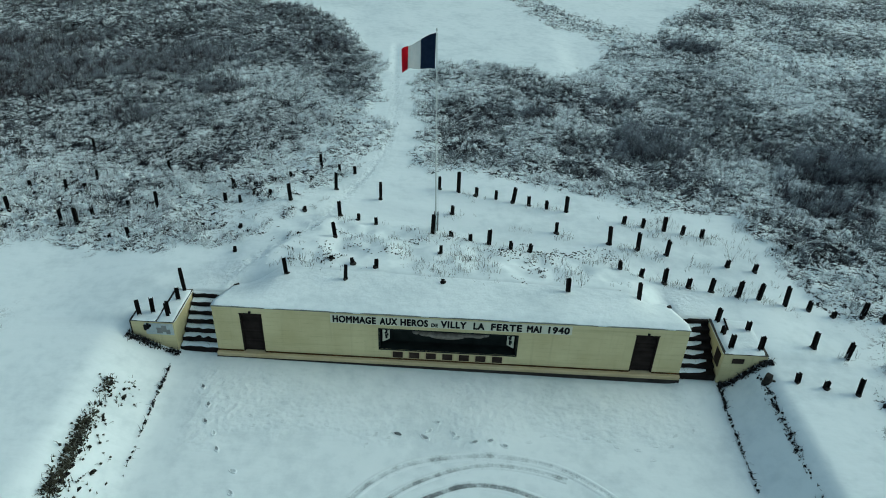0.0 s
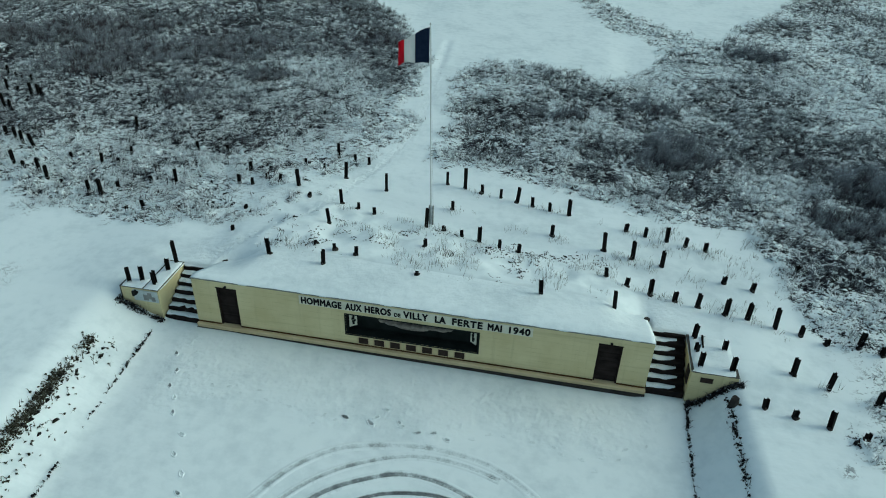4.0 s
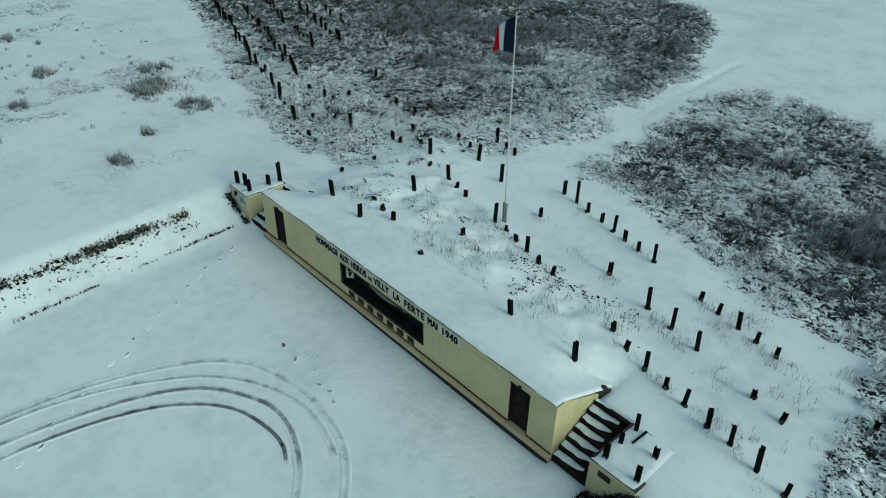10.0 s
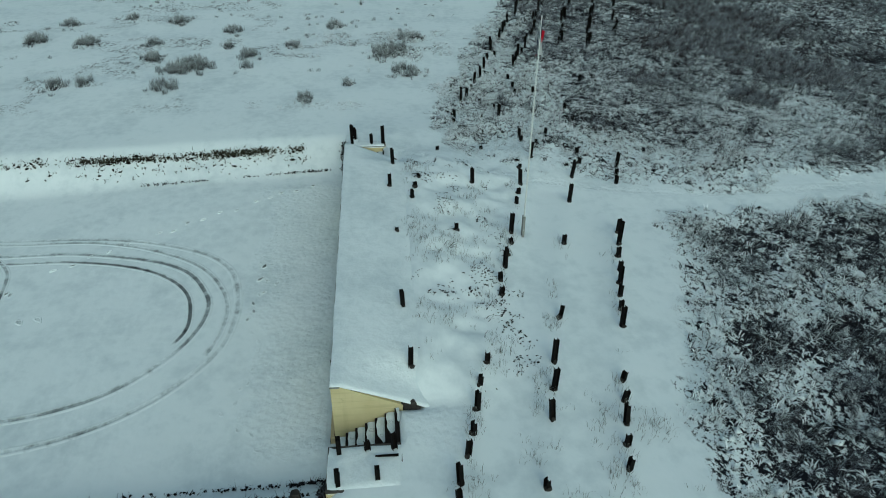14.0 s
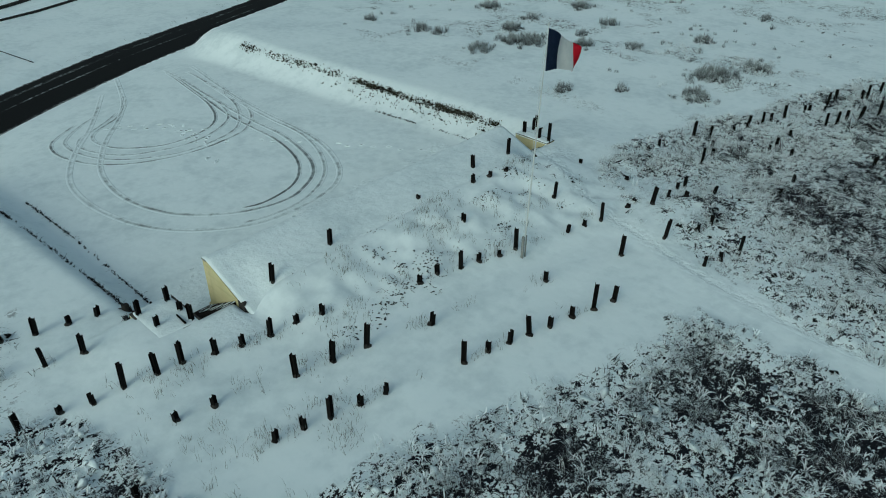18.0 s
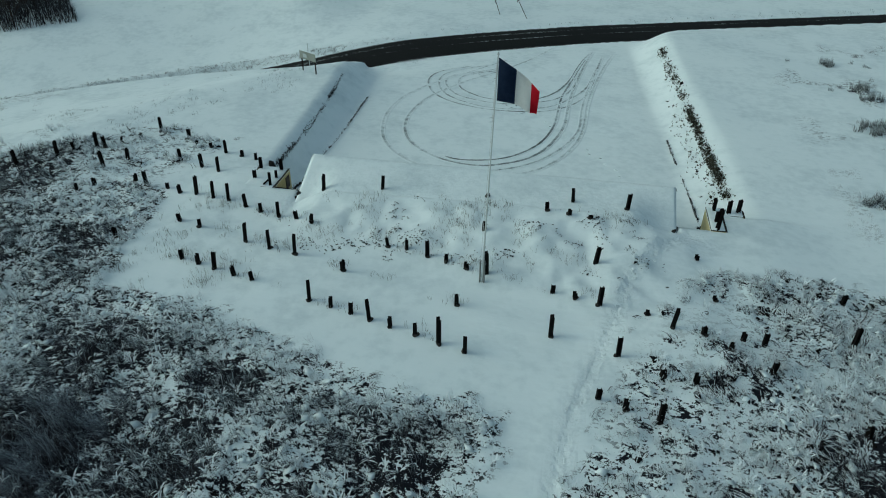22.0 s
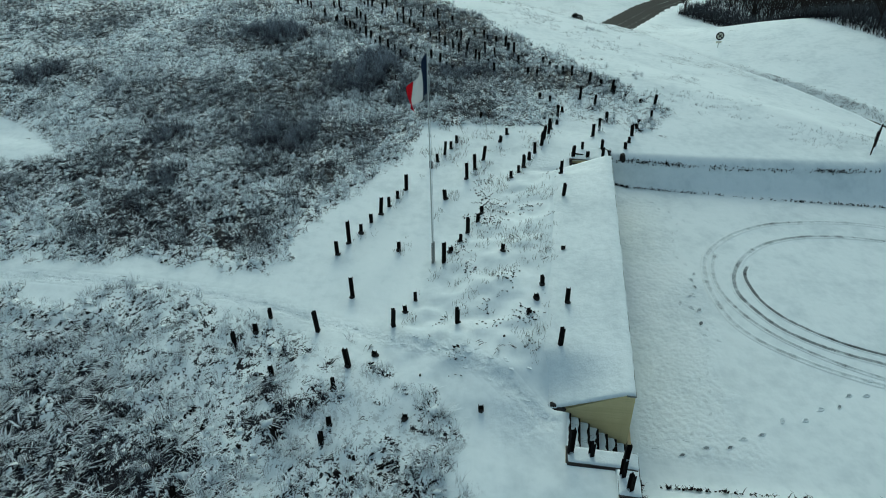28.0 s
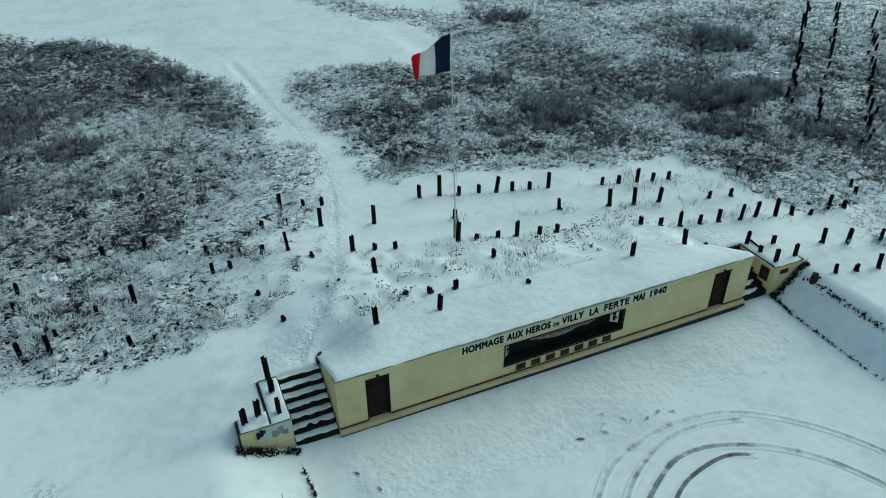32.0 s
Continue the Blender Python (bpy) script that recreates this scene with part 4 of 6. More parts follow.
def flight(x0, x1, name):
    st = thing(name, "flight of dark-edged steps with snow on the treads", "steps", (0, 0, 0), kind="structure")
    for i in range(7):
        y, z = FLIGHT + GO * i, RISE * (i + 1)
        s = part("step", boxes((x0, x1, y, 24.5, z - RISE - (0.25 if i == 0 else 0), z)), step_mat, st)
        bm = bmesh.new()
        cols = np.linspace(x0 + 0.02, x1 - 0.02, 25)
        depth = GO - 0.07 if i < 6 else max(0.1, 24.42 - y)
        for k in range(24):
            a, b = cols[k], cols[k + 1]
            # east: snow edge recedes towards the wing; west: two tracks of footfalls bare the lower treads
            bare = [0.34 * max(0.0, (c - x0) / (x1 - x0) - 0.45) ** 1.2 / 0.49 * (x0 > 0) for c in (a, b)]
            trod = [0.15 * (x0 < 0 and i < 4) * max(math.exp(-((c - x0 - f) / 0.11) ** 2) for f in (0.62 + 0.05 * math.sin(2.3 * i), 1.02 + 0.06 * math.sin(1.7 * i + 1))) * (0.5 + 0.5 * math.sin(2.6 * i + 4 * x0)) for c in (a, b)]
            f0, f1 = (y + bare[q] + trod[q] + 0.075 + 0.02 * math.sin(5.1 * c + i) + 0.015 * math.sin(13 * c + 2 * i) for q, c in enumerate((a, b)))
            h = 0.05 + 0.012 * math.sin(7 * a + 3 * i)
            if max(f0, f1) > y + depth:
                continue
            v = [bm.verts.new(p) for p in ((a, f0, z + 0.004), (b, f1, z + 0.004), (b, f1 + 0.04, z + h), (a, f0 + 0.04, z + h), (b, y + depth + 0.06, z + h), (a, y + depth + 0.06, z + h))]
            bm.faces.new(v[:4])
            bm.faces.new((v[3], v[2], v[4], v[5]))
        bmesh.ops.remove_doubles(bm, verts=bm.verts, dist=0.004)
        part("snow_tread", bm, snow_mat, s, "snow lying on the tread", True)


flight(X1 + 0.03, 11.08, "steps_east")
flight(-11.38, X0 - 0.03, "steps_west")


# ---- the two wings beside the steps ----
def wing(name, x_in, x_out, top, label, arms):
    w = thing(name, label, "wall", ((x_in + x_out) / 2, 22.2, 0))
    a, b = min(x_in, x_out), max(x_in, x_out)
    off = -(a + b) / 2

    def wp(nm, sizes, mat, lab="", parent=None, bevel=0.01):
        bm = boxes(*sizes, bevel=bevel)
        bmesh.ops.translate(bm, verts=bm.verts, vec=(off, -22.2, 0))
        return part(nm, bm, mat, parent or w, lab)
    for u0, u1, v0, v1 in arms:
        wp("body", [(u0, u1, v0, v1, -0.4, top)], wall_mat)
        wp("coping", [(u0 - 0.012, u1 + 0.012, v0 - 0.012, v1 - 0.003, top, top + 0.03)], dim_stone, "thin dark coping")
        bm = bmesh.new()
        g = bmesh.ops.create_grid(bm, x_segments=12, y_segments=14, size=0.5)["verts"]
        for v in g:
            e = max(abs(v.co.x), abs(v.co.y)) * 2
            x, y = (u0 + u1) / 2 + v.co.x * (u1 - u0 + 0.03), (v0 + v1) / 2 + v.co.y * (v1 - v0 + 0.022) + 0.013
            v.co = (x + off, y - 22.2, top + 0.034 + 0.06 * (1 - e ** 6) + 0.012 * math.sin(4 * x + 3 * y) - 0.08 * (e > 0.99 and v.co.y > -0.49))
        part("snow_cap", bm, snow_mat, w, "cap of snow", True)
    return wp


wpw = wing("wing_wall", -11.42, -13.2, 1.55, "low cream wing wall with a faded notice beside the steps", [(-12.12, -11.42, 22.2, 24.55), (-13.2, -12.125, 22.2, 22.9)])
wpw("kerb", [(-12.2, -12.125, 22.95, 24.5, 1.1, 1.57)], kerb_mat, "dark stone edge")
wpw("kerb", [(-13.27, -13.205, 22.22, 22.88, 0.9, 1.56)], kerb_mat, "dark stone edge")
notice = wpw("notice", [(-12.62, -11.47, 22.165, 22.195, 0.93, 1.5)], picture_mat, "weathered bluish notice with a dark leaf shape", bevel=0.004)
wpw("notice_mark", [(-12.68, -12.56, 22.153, 22.163, 1.14, 1.42), (-12.56, -12.44, 22.153, 22.163, 1.22, 1.50), (-12.44, -12.36, 22.153, 22.163, 1.32, 1.46)], letter_mat, "dark leaf shape", parent=notice, bevel=0.03)
wpw("rubbed_patch", [(-12.16, -11.92, 22.158, 22.163, 1.0, 1.3), (-11.95, -11.74, 22.157, 22.162, 1.08, 1.42), (-11.78, -11.6, 22.158, 22.163, 0.98, 1.22)], concrete_mat, "grey rubbed patch", parent=notice, bevel=0.001)
wpe = wing("wing_wall", 11.12, 12.9, 1.45, "low cream wing wall with small dark plaques beside the steps", [(11.12, 12.9, 22.2, 24.55)])
wpe("plaque", [(11.5, 11.98, 22.165, 22.195, 1.02, 1.26)], bronze_mat, "small dark plaque", bevel=0.004)
wpe("plaque", [(11.088, 11.118, 22.45, 22.95, 0.55, 1.25)], bronze_mat, "tall dark plaque facing the steps", bevel=0.004)


stump = thing("stump", "dark rotten stump in the snow beside the wing wall", "stump", (12.65, 21.23, gz(12.65, 21.23)))
bm = rod(rod(bmesh.new(), (0, 0, -0.2), (0.02, 0.02, 0.3), 0.2, 0.14, 9), (0.12, -0.1, -0.1), (0.2, -0.16, 0.1), 0.12, 0.06, 7)
for v in bm.verts:
    v.co += Vector((0.03 * math.sin(9 * v.co.y + 4), 0.03 * math.sin(11 * v.co.x), 0.04 * math.sin(17 * v.co.x + 13 * v.co.y) * (v.co.z > 0)))
part("wood", bm, kerb_mat, stump)


lying = thing("fallen_rail", "short dark steel bar lying on the snowy wing wall", "steel bar", (11.7, 24.05, 1.56))
part("bar", rod(bmesh.new(), (-0.02, -0.36, 0.0), (0.02, 0.37, 0.03), 0.035, 0.05, 6), rail_mat, lying)

# ---- upright rails of the anti-tank obstacle ----
def rail_mesh(seed):
    """A length of old H-section steel, one metre long, torn at the head."""
    r = random.Random(seed)
    bm = bmesh.new()
    f, h, t = 0.075, 0.085, 0.016
    cut = [1.0 - r.uniform(0.0, 0.07) for _ in range(3)]
    for (x0, x1, y0, y1), top in (((-h, -h + t, -f, f), cut[0]), ((h - t, h, -f, f), cut[1]), ((-h + t, h - t, -t / 2, t / 2), cut[2])):
        box(bm, x0, x1, y0, y1, -0.35, top)
    for v in bm.verts:
        if v.co.z > 0.5:
            v.co.z -= r.uniform(0, 0.035)
    me = bpy.data.meshes.new("rail")
    bm.to_mesh(me)
    bm.free()
    me.materials.append(rail_mat)
    return me


def earth_mesh():
    bm = bmesh.new()
    g = bmesh.ops.create_icosphere(bm, subdivisions=1, radius=1)["verts"]
    for v in g:
        k = 1 + 0.25 * math.sin(4 * v.co.x + 7 * v.co.y + 3 * v.co.z)
        v.co = (v.co.x * 0.19 * k + 0.06, v.co.y * 0.15 * k - 0.04, v.co.z * 0.11 * k + 0.02)
    me = bpy.data.meshes.new("bare_earth")
    bm.to_mesh(me)
    bm.free()
    me.materials.append(kerb_mat)
    return me


RAILS = [rail_mesh(s) for s in range(6)]
EARTH = earth_mesh()
pick = random.Random(4)


def rail_post(x, y, h, group, z=None, foot=True, lean=2.5):
    base = float(land(x, y)) if z is None else z
    tall = "tall" if h > 0.85 else "short" if h < 0.45 else "rusty"
    e = thing("rail_post", f"{tall} dark steel rail of an old anti-tank barrier in snow", "steel post", (x, y, base - 0.02), group)
    e.matrix_basis = pose(x, y, base - 0.02, pick.gauss(0, lean), pick.gauss(0, lean), pick.choice((0, 90)) + pick.gauss(15, 12))
    s = new("rail", pick.choice(RAILS))
    s.parent, s.scale = e, (1, 1, h)
    if foot:
        k = new("bare_earth", EARTH)
        k.parent, k.scale = e, (pick.uniform(0.45, 1.05), pick.uniform(0.5, 1.0), pick.uniform(0.6, 1.2))
        k.rotation_euler = (0, 0, pick.uniform(0, 6.28))
    return e


TERRACE_NORTH = [(-1.08, 35.42, 0.83), (0.00, 35.13, 1.35), (1.02, 34.80, 0.59), (2.09, 34.53, 0.54), (3.04, 34.26, 1.04), (3.89, 34.00, 0.62), (4.84, 33.74, 0.54), (5.88, 33.46, 1.06), (8.84, 32.57, 0.50), (9.80, 32.33, 0.56), (10.86, 32.06, 0.94), (11.76, 31.82, 0.55), (12.69, 31.58, 0.55), (16.74, 30.47, 0.64)]
TERRACE_MIDDLE = [(-4.24, 33.82, 1.11), (-0.26, 32.59, 0.55), (5.13, 31.15, 0.64), (7.73, 30.30, 1.12), (9.10, 30.00, 1.07), (10.46, 29.64, 1.04), (13.20, 28.85, 0.46), (14.42, 28.54, 0.46)]
TERRACE_SOUTH = [(-6.11, 31.60, 0.94), (-5.09, 31.30, 0.35), (-4.14, 31.05, 0.44), (-1.20, 30.25, 1.18), (-0.25, 30.07, 0.33), (0.72, 29.73, 0.45), (1.64, 29.49, 0.90), (2.69, 29.11, 0.51), (3.63, 29.00, 0.48), (7.80, 27.80, 0.48), (8.72, 27.42, 0.48), (9.79, 27.18, 0.91), (10.83, 26.92, 0.55), (11.78, 26.62, 0.79), (12.91, 26.25, 1.00), (13.80, 26.15, 0.99), (14.90, 25.87, 1.17), (15.94, 25.75, 0.54), (16.88, 25.35, 0.36), (18.10, 25.35, 0.91), (18.91, 25.03, 0.47), (20.83, 25.93, 0.48), (21.40, 26.67, 0.50)]
MOUND = [(-5.89, 28.98, 0.89), (-0.67, 27.58, 0.42), (-5.55, 26.13, 0.19), (-4.56, 25.90, 0.31), (-3.47, 25.68, 0.50), (8.10, 25.00, 0.92), (4.96, 24.87, 0.80), (-7.29, 24.86, 0.90), (-4.67, 24.64, 0.75), (-0.48, 24.83, 0.20)]
EAST_GROUP = [(21.02, 18.61, 0.99), (23.20, 21.31, 0.74), (21.71, 23.79, 1.03), (22.56, 20.56, 0.38), (21.97, 19.47, 0.32), (20.80, 22.78, 0.88), (18.93, 18.99, 0.73), (17.87, 22.04, 0.79), (17.98, 19.90, 0.33), (16.94, 20.12, 0.33), (16.27, 22.58, 0.91), (15.82, 20.50, 0.85), (15.05, 23.02, 0.94), (14.66, 20.76, 0.43), (13.68, 21.03, 0.50)]
WEST_GROUP = [(-8.43, 35.40, 0.40), (-10.91, 30.14, 0.25), (-15.31, 28.98, 0.30), (-8.02, 31.93, 0.25), (-10.39, 27.52, 0.28), (-8.93, 32.70, 1.01), (-10.10, 32.93, 0.52), (-9.57, 35.53, 0.51), (-8.22, 37.54, 1.02), (-6.83, 34.58, 1.07), (-6.11, 36.88, 0.52), (-7.06, 37.18, 0.51), (-12.46, 34.31, 0.57), (-15.92, 32.00, 1.07), (-17.44, 31.93, 0.48), (-19.20, 29.88, 1.12), (-16.27, 29.15, 0.52), (-15.13, 36.75, 0.64), (-17.24, 29.09, 0.29), (-23.66, 31.40, 0.88), (-23.90, 33.98, 0.43), (-21.87, 33.94, 0.77), (-20.74, 33.94, 0.51), (-20.68, 35.22, 0.72), (-22.47, 31.04, 0.41), (-20.34, 30.42, 0.85), (-19.06, 31.19, 0.39), (-22.66, 39.11, 0.73), (-17.04, 36.64, 0.64), (-12.46, 32.71, 0.64), (-11.67, 32.66, 0.44), (-11.06, 33.46, 0.34)]
WING_POSTS = [(-12.95, 22.55, 0.75), (-12.45, 22.75, 0.75), (-11.75, 22.6, 0.73), (-11.75, 23.72, 0.63), (-11.72, 24.4, 1.13), (11.40, 24.3, 0.73), (11.40, 23.45, 0.41), (11.45, 22.55, 0.70), (12.52, 23.75, 0.49), (12.66, 22.55, 0.69)]
for row, group in ((TERRACE_NORTH, "rails behind the flagpole"), (TERRACE_MIDDLE, "rails on the terrace"), (TERRACE_SOUTH, "rails along the mound"), (EAST_GROUP, "rails east of the steps"), (WEST_GROUP, "rails west of the path")):
    for x, y, h in row:
        rail_post(x, y, h, group)
for x, y, h in MOUND:
    rail_post(x, y, h, "rails on the mound", roof_z(x, y) if y < 25.6 else None)
for i, (x, y, h) in enumerate(WING_POSTS):
    rail_post(x, y, h, "rails on the wing walls", (1.55 if x < 0 else 1.45) + 0.11, foot=False, lean=1.0)


def far_rows(rows, group, seed):
    r = random.Random(seed)
    for (x0, y0), (x1, y1) in rows:
        length, s = math.hypot(x1 - x0, y1 - y0), 0.0
        while s < length:
            k = s / length
            x, y = x0 + (x1 - x0) * k + r.gauss(0, 0.12), y0 + (y1 - y0) * k + r.gauss(0, 0.15)
            rail_post(x, y, r.choice((0.5, 0.6, 0.9, 1.0, 1.1)) * r.uniform(0.9, 1.1), group, foot=False)
            s += r.choice((0.85, 0.95, 1.05, 1.1, 2.0, 3.2)) * (1 + s * 0.006)


far_rows([((-24.6, 31.8), (-62, 43.6)), ((-27.2, 35.1), (-62, 46.2)), ((-32.6, 39.9), (-62, 48.6)), ((-31.8, 42.2), (-58, 50.2)), ((-35.5, 45.9), (-58, 52.2))], "rails crossing the western field", 3)
far_rows([((23.8, 21.6), (54, 46.5)), ((26.5, 27.2), (55, 49.5)), ((27.0, 30.0), (56, 52.5)), ((27.0, 33.9), (57, 57.5)), ((28.0, 37.2), (57, 61.5))], "rails crossing the eastern field", 5)

# ---- flagpole ----
FX, FY = -1.06, 30.78
fz = float(land(FX, FY))
flagpole = thing("flagpole", "tall slim white flagpole flying a blue, white and red flag", "flagpole", (FX, FY, fz))
part("pole", rod(bmesh.new(), (0, 0, -0.1), (-0.24, 0.12, 10.1), 0.042, 0.02, 12), pole_white, flagpole, soft=False)
part("finial", rod(bmesh.new(), (-0.24, 0.12, 10.1), (-0.242, 0.12, 10.2), 0.05, 0.02, 10), pole_white, flagpole)
part("support", boxes((-0.12, -0.055, -0.06, 0.06, -0.3, 1.1), (0.055, 0.12, -0.06, 0.06, -0.3, 1.1), bevel=0.012), concrete_mat, flagpole, "pair of pale concrete cheeks gripping the pole")
part("bolt", rod(rod(bmesh.new(), (-0.14, 0, 0.4), (0.14, 0, 0.4), 0.018), (-0.14, 0, 0.95), (0.14, 0, 0.95), 0.018), steel_grey, flagpole)
part("halyard", rod(bmesh.new(), (0.09, -0.03, 1.0), (-0.20, 0.05, 10.0), 0.008, 0.008, 5), pole_white, flagpole, "thin slack halyard")


def flag_sheet(u0, u1):
    """One upright band of the flag, hanging in folds and sagging away from the pole."""
    bm = bmesh.new()
    nu, nv, rows = 12, 14, []
    for i in range(nu + 1):
        u = u0 + (u1 - u0) * i / nu
        line = []
        for j in range(nv + 1):
            v = j / nv
            reach = 1.75 * u * (1 - 0.10 * u)
            top, low = 10.0 - 0.95 * u ** 1.1, 10.0 - 1.62 - 0.32 * u * u
            wave = 0.16 * u ** 0.6 * math.sin(8.5 * u + 1.6 * v) + 0.06 * u * math.sin(15 * u - 3 * v)
            zz = top + (low - top) * v
            line.append(bm.verts.new((-0.24 - 0.03 - reach * 0.97 - 0.2 * wave, 0.12 + 0.22 * reach + wave, zz)))
        rows.append(line)
    for i in range(nu):
        for j in range(nv):
            bm.faces.new((rows[i][j], rows[i + 1][j], rows[i + 1][j + 1], rows[i][j + 1]))
    bmesh.ops.solidify(bm, geom=bm.faces, thickness=0.006)
    return bm


flag = part("flag", flag_sheet(0.0, 0.42), flag_blue, flagpole, "dark blue band of the flag at the hoist", True)
part("white_band", flag_sheet(0.421, 0.79), flag_white, flag, "white band", True)
part("red_band", flag_sheet(0.791, 1.0), flag_red, flag, "red band at the fly", True)


# ---- wheel ruts and footprints on the forecourt ----
def rut(points, width, wear_shade, name="tyre_track"):
    p = np.array(points, float)
    for _ in range(3):
        q = np.empty((2 * len(p) - 2, 2))
        q[0::2], q[1::2] = 0.75 * p[:-1] + 0.25 * p[1:], 0.25 * p[:-1] + 0.75 * p[1:]
        p = np.vstack([p[:1], q, p[-1:]])
    t = np.gradient(p, axis=0)
    t /= np.maximum(np.hypot(t[:, 0], t[:, 1]), 1e-6)[:, None]
    n = np.column_stack([-t[:, 1], t[:, 0]])
    offs = np.array([-0.85, -0.5, -0.28, 0.28, 0.5, 0.85])
    lift = np.array([-0.004, 0.034, 0.006, 0.006, 0.034, -0.004])
    P = p[:, None, :] + n[:, None, :] * (offs * width)[None, :, None]
    Z = land(P[..., 0], P[..., 1]) + lift[None, :] + 0.006
    s = np.linspace(0, 1, len(p))
    # darker along the rut floor: hollow shade in the colour, and worn streaks
    w = wear_shade * (0.35 + 0.9 * value_noise(P[..., 0], P[..., 1], 2.6, 1)) * np.array([0, 0.1, 1, 1, 0.1, 0])[None, :] * (smooth(0, 0.06, s) * smooth(1, 0.94, s))[:, None]
    i = np.arange(Z.size).reshape(Z.shape)
    q = np.column_stack([i[:-1, :-1].ravel(), i[1:, :-1].ravel(), i[1:, 1:].ravel(), i[:-1, 1:].ravel()])
    ob = mesh_of(name, np.column_stack([P[..., 0].ravel(), P[..., 1].ravel(), Z.ravel()]), None, rut_mat, {"wear_shade": w.ravel()}, True, q)
    return tagged(ob, "curved wheel rut pressed into the forecourt snow", "tyre track", "wheel ruts", "structure")


OUTER_WHEEL = [(0.5, -8.6), (2.6, -4.7), (4.8, -1.0), (6.5, 1.1), (7.8, 3.3), (8.7, 5.4), (9.0, 7.5), (9.0, 9.5), (8.6, 11.8), (8.0, 13.6), (7.0, 15.1), (5.9, 16.2), (4.5, 17.2), (3.1, 17.6), (1.3, 17.7), (-0.3, 17.4), (-1.6, 17.0), (-2.8, 16.0), (-3.6, 14.7), (-4.2, 13.4), (-4.8, 11.6), (-5.2, 8.8), (-5.3, 4.0), (-6.2, -3.0), (-7.4, -9.0)]
INNER_WHEEL = [(-2.1, -11.7), (0.2, -5.3), (2.3, -1.7), (4.3, 0.7), (5.5, 2.6), (6.7, 4.9), (7.3, 7.4), (7.4, 9.6), (7.0, 11.9), (6.2, 13.6), (5.1, 14.8), (3.9, 15.7), (2.4, 16.3), (0.9, 16.4), (-0.4, 15.8), (-1.5, 15.1), (-2.4, 13.9), (-3.0, 12.5), (-3.6, 10.2), (-3.9, 8.2), (-3.9, 4.0), (-4.6, -3.0), (-5.6, -10.0)]
INNER_PASS = [(3.6, 15.3), (2.8, 15.7), (1.8, 15.7), (0.4, 15.4), (-0.7, 14.7), (-1.7, 13.5), (-2.4, 12.1), (-2.9, 10.3), (-3.2, 8.1), (-3.2, 6.2), (-3.3, 3.3), (-3.8, 0.2), (-4.6, -5.1), (-5.6, -10.1)]
OUTER_PASS = [(4.4, 16.8), (3.5, 17.1), (2.5, 17.25), (1.3, 17.25), (-0.1, 16.8), (-1.6, 15.9), (-2.7, 14.7), (-3.7, 13.0), (-4.4, 11.3), (-4.9, 9.2), (-4.9, 6.0), (-5.2, 1.9), (-5.9, -3.5)]
TURN_1 = [(-5.3, -9.3), (-4.4, -4.8), (-3.9, -1.3), (-3.4, 0.7), (-2.9, 2.1), (-2.2, 3.3), (-1.3, 4.1), (-0.2, 4.5), (0.9, 4.7), (2.3, 4.6), (3.3, 4.0), (4.2, 3.2), (4.9, 2.1), (5.1, 0.9), (5.0, 0.0), (4.5, -0.8), (3.5, -1.4), (2.0, -2.3), (0.4, -4.6), (-0.6, -7.5)]
TURN_2 = [(-4.2, -1.6), (-4.3, 0.1), (-3.9, 1.8), (-3.4, 3.1), (-2.6, 4.1), (-1.3, 4.9), (0.1, 5.4), (1.6, 5.5), (3.2, 5.0), (4.6, 4.3), (5.5, 3.0), (6.1, 1.5), (6.1, 0.4), (5.6, -0.5), (4.8, -1.0), (3.4, -1.8), (1.8, -3.2)]
TURN_3 = [(-5.9, -4.2), (-5.5, -1.0), (-5.1, 1.1), (-4.3, 3.0), (-3.3, 4.6), (-2.4, 5.6), (-1.3, 6.1), (0.1, 6.4), (1.8, 6.5), (3.2, 6.0), (4.8, 5.0), (5.9, 3.7), (6.6, 1.8), (6.7, 0.3), (6.5, -0.8), (5.8, -1.8), (4.7, -2.9), (3.0, -4.0)]
TURN_4 = [(-6.4, -7.9), (-5.8, -2.8), (-5.6, 0.3), (-5.2, 2.6), (-4.6, 4.1), (-3.8, 5.2), (-2.6, 6.3), (-1.5, 6.6), (0.3, 6.9), (2.3, 6.8), (4.0, 6.2), (5.6, 5.2), (6.7, 3.9), (7.4, 2.1), (7.6, 0.7), (7.4, -0.6), (7.0, -1.6), (6.1, -2.5), (4.6, -3.6)]
for line, width, wear_shade in ((OUTER_WHEEL, 0.24, 0.30), (INNER_WHEEL, 0.24, 0.46), (INNER_PASS, 0.20, 0.62), (OUTER_PASS, 0.20, 0.34), (TURN_1, 0.19, 0.66), (TURN_2, 0.19, 0.55), (TURN_3, 0.19, 0.52), (TURN_4, 0.19, 0.60)):
    rut(line, width, wear_shade)


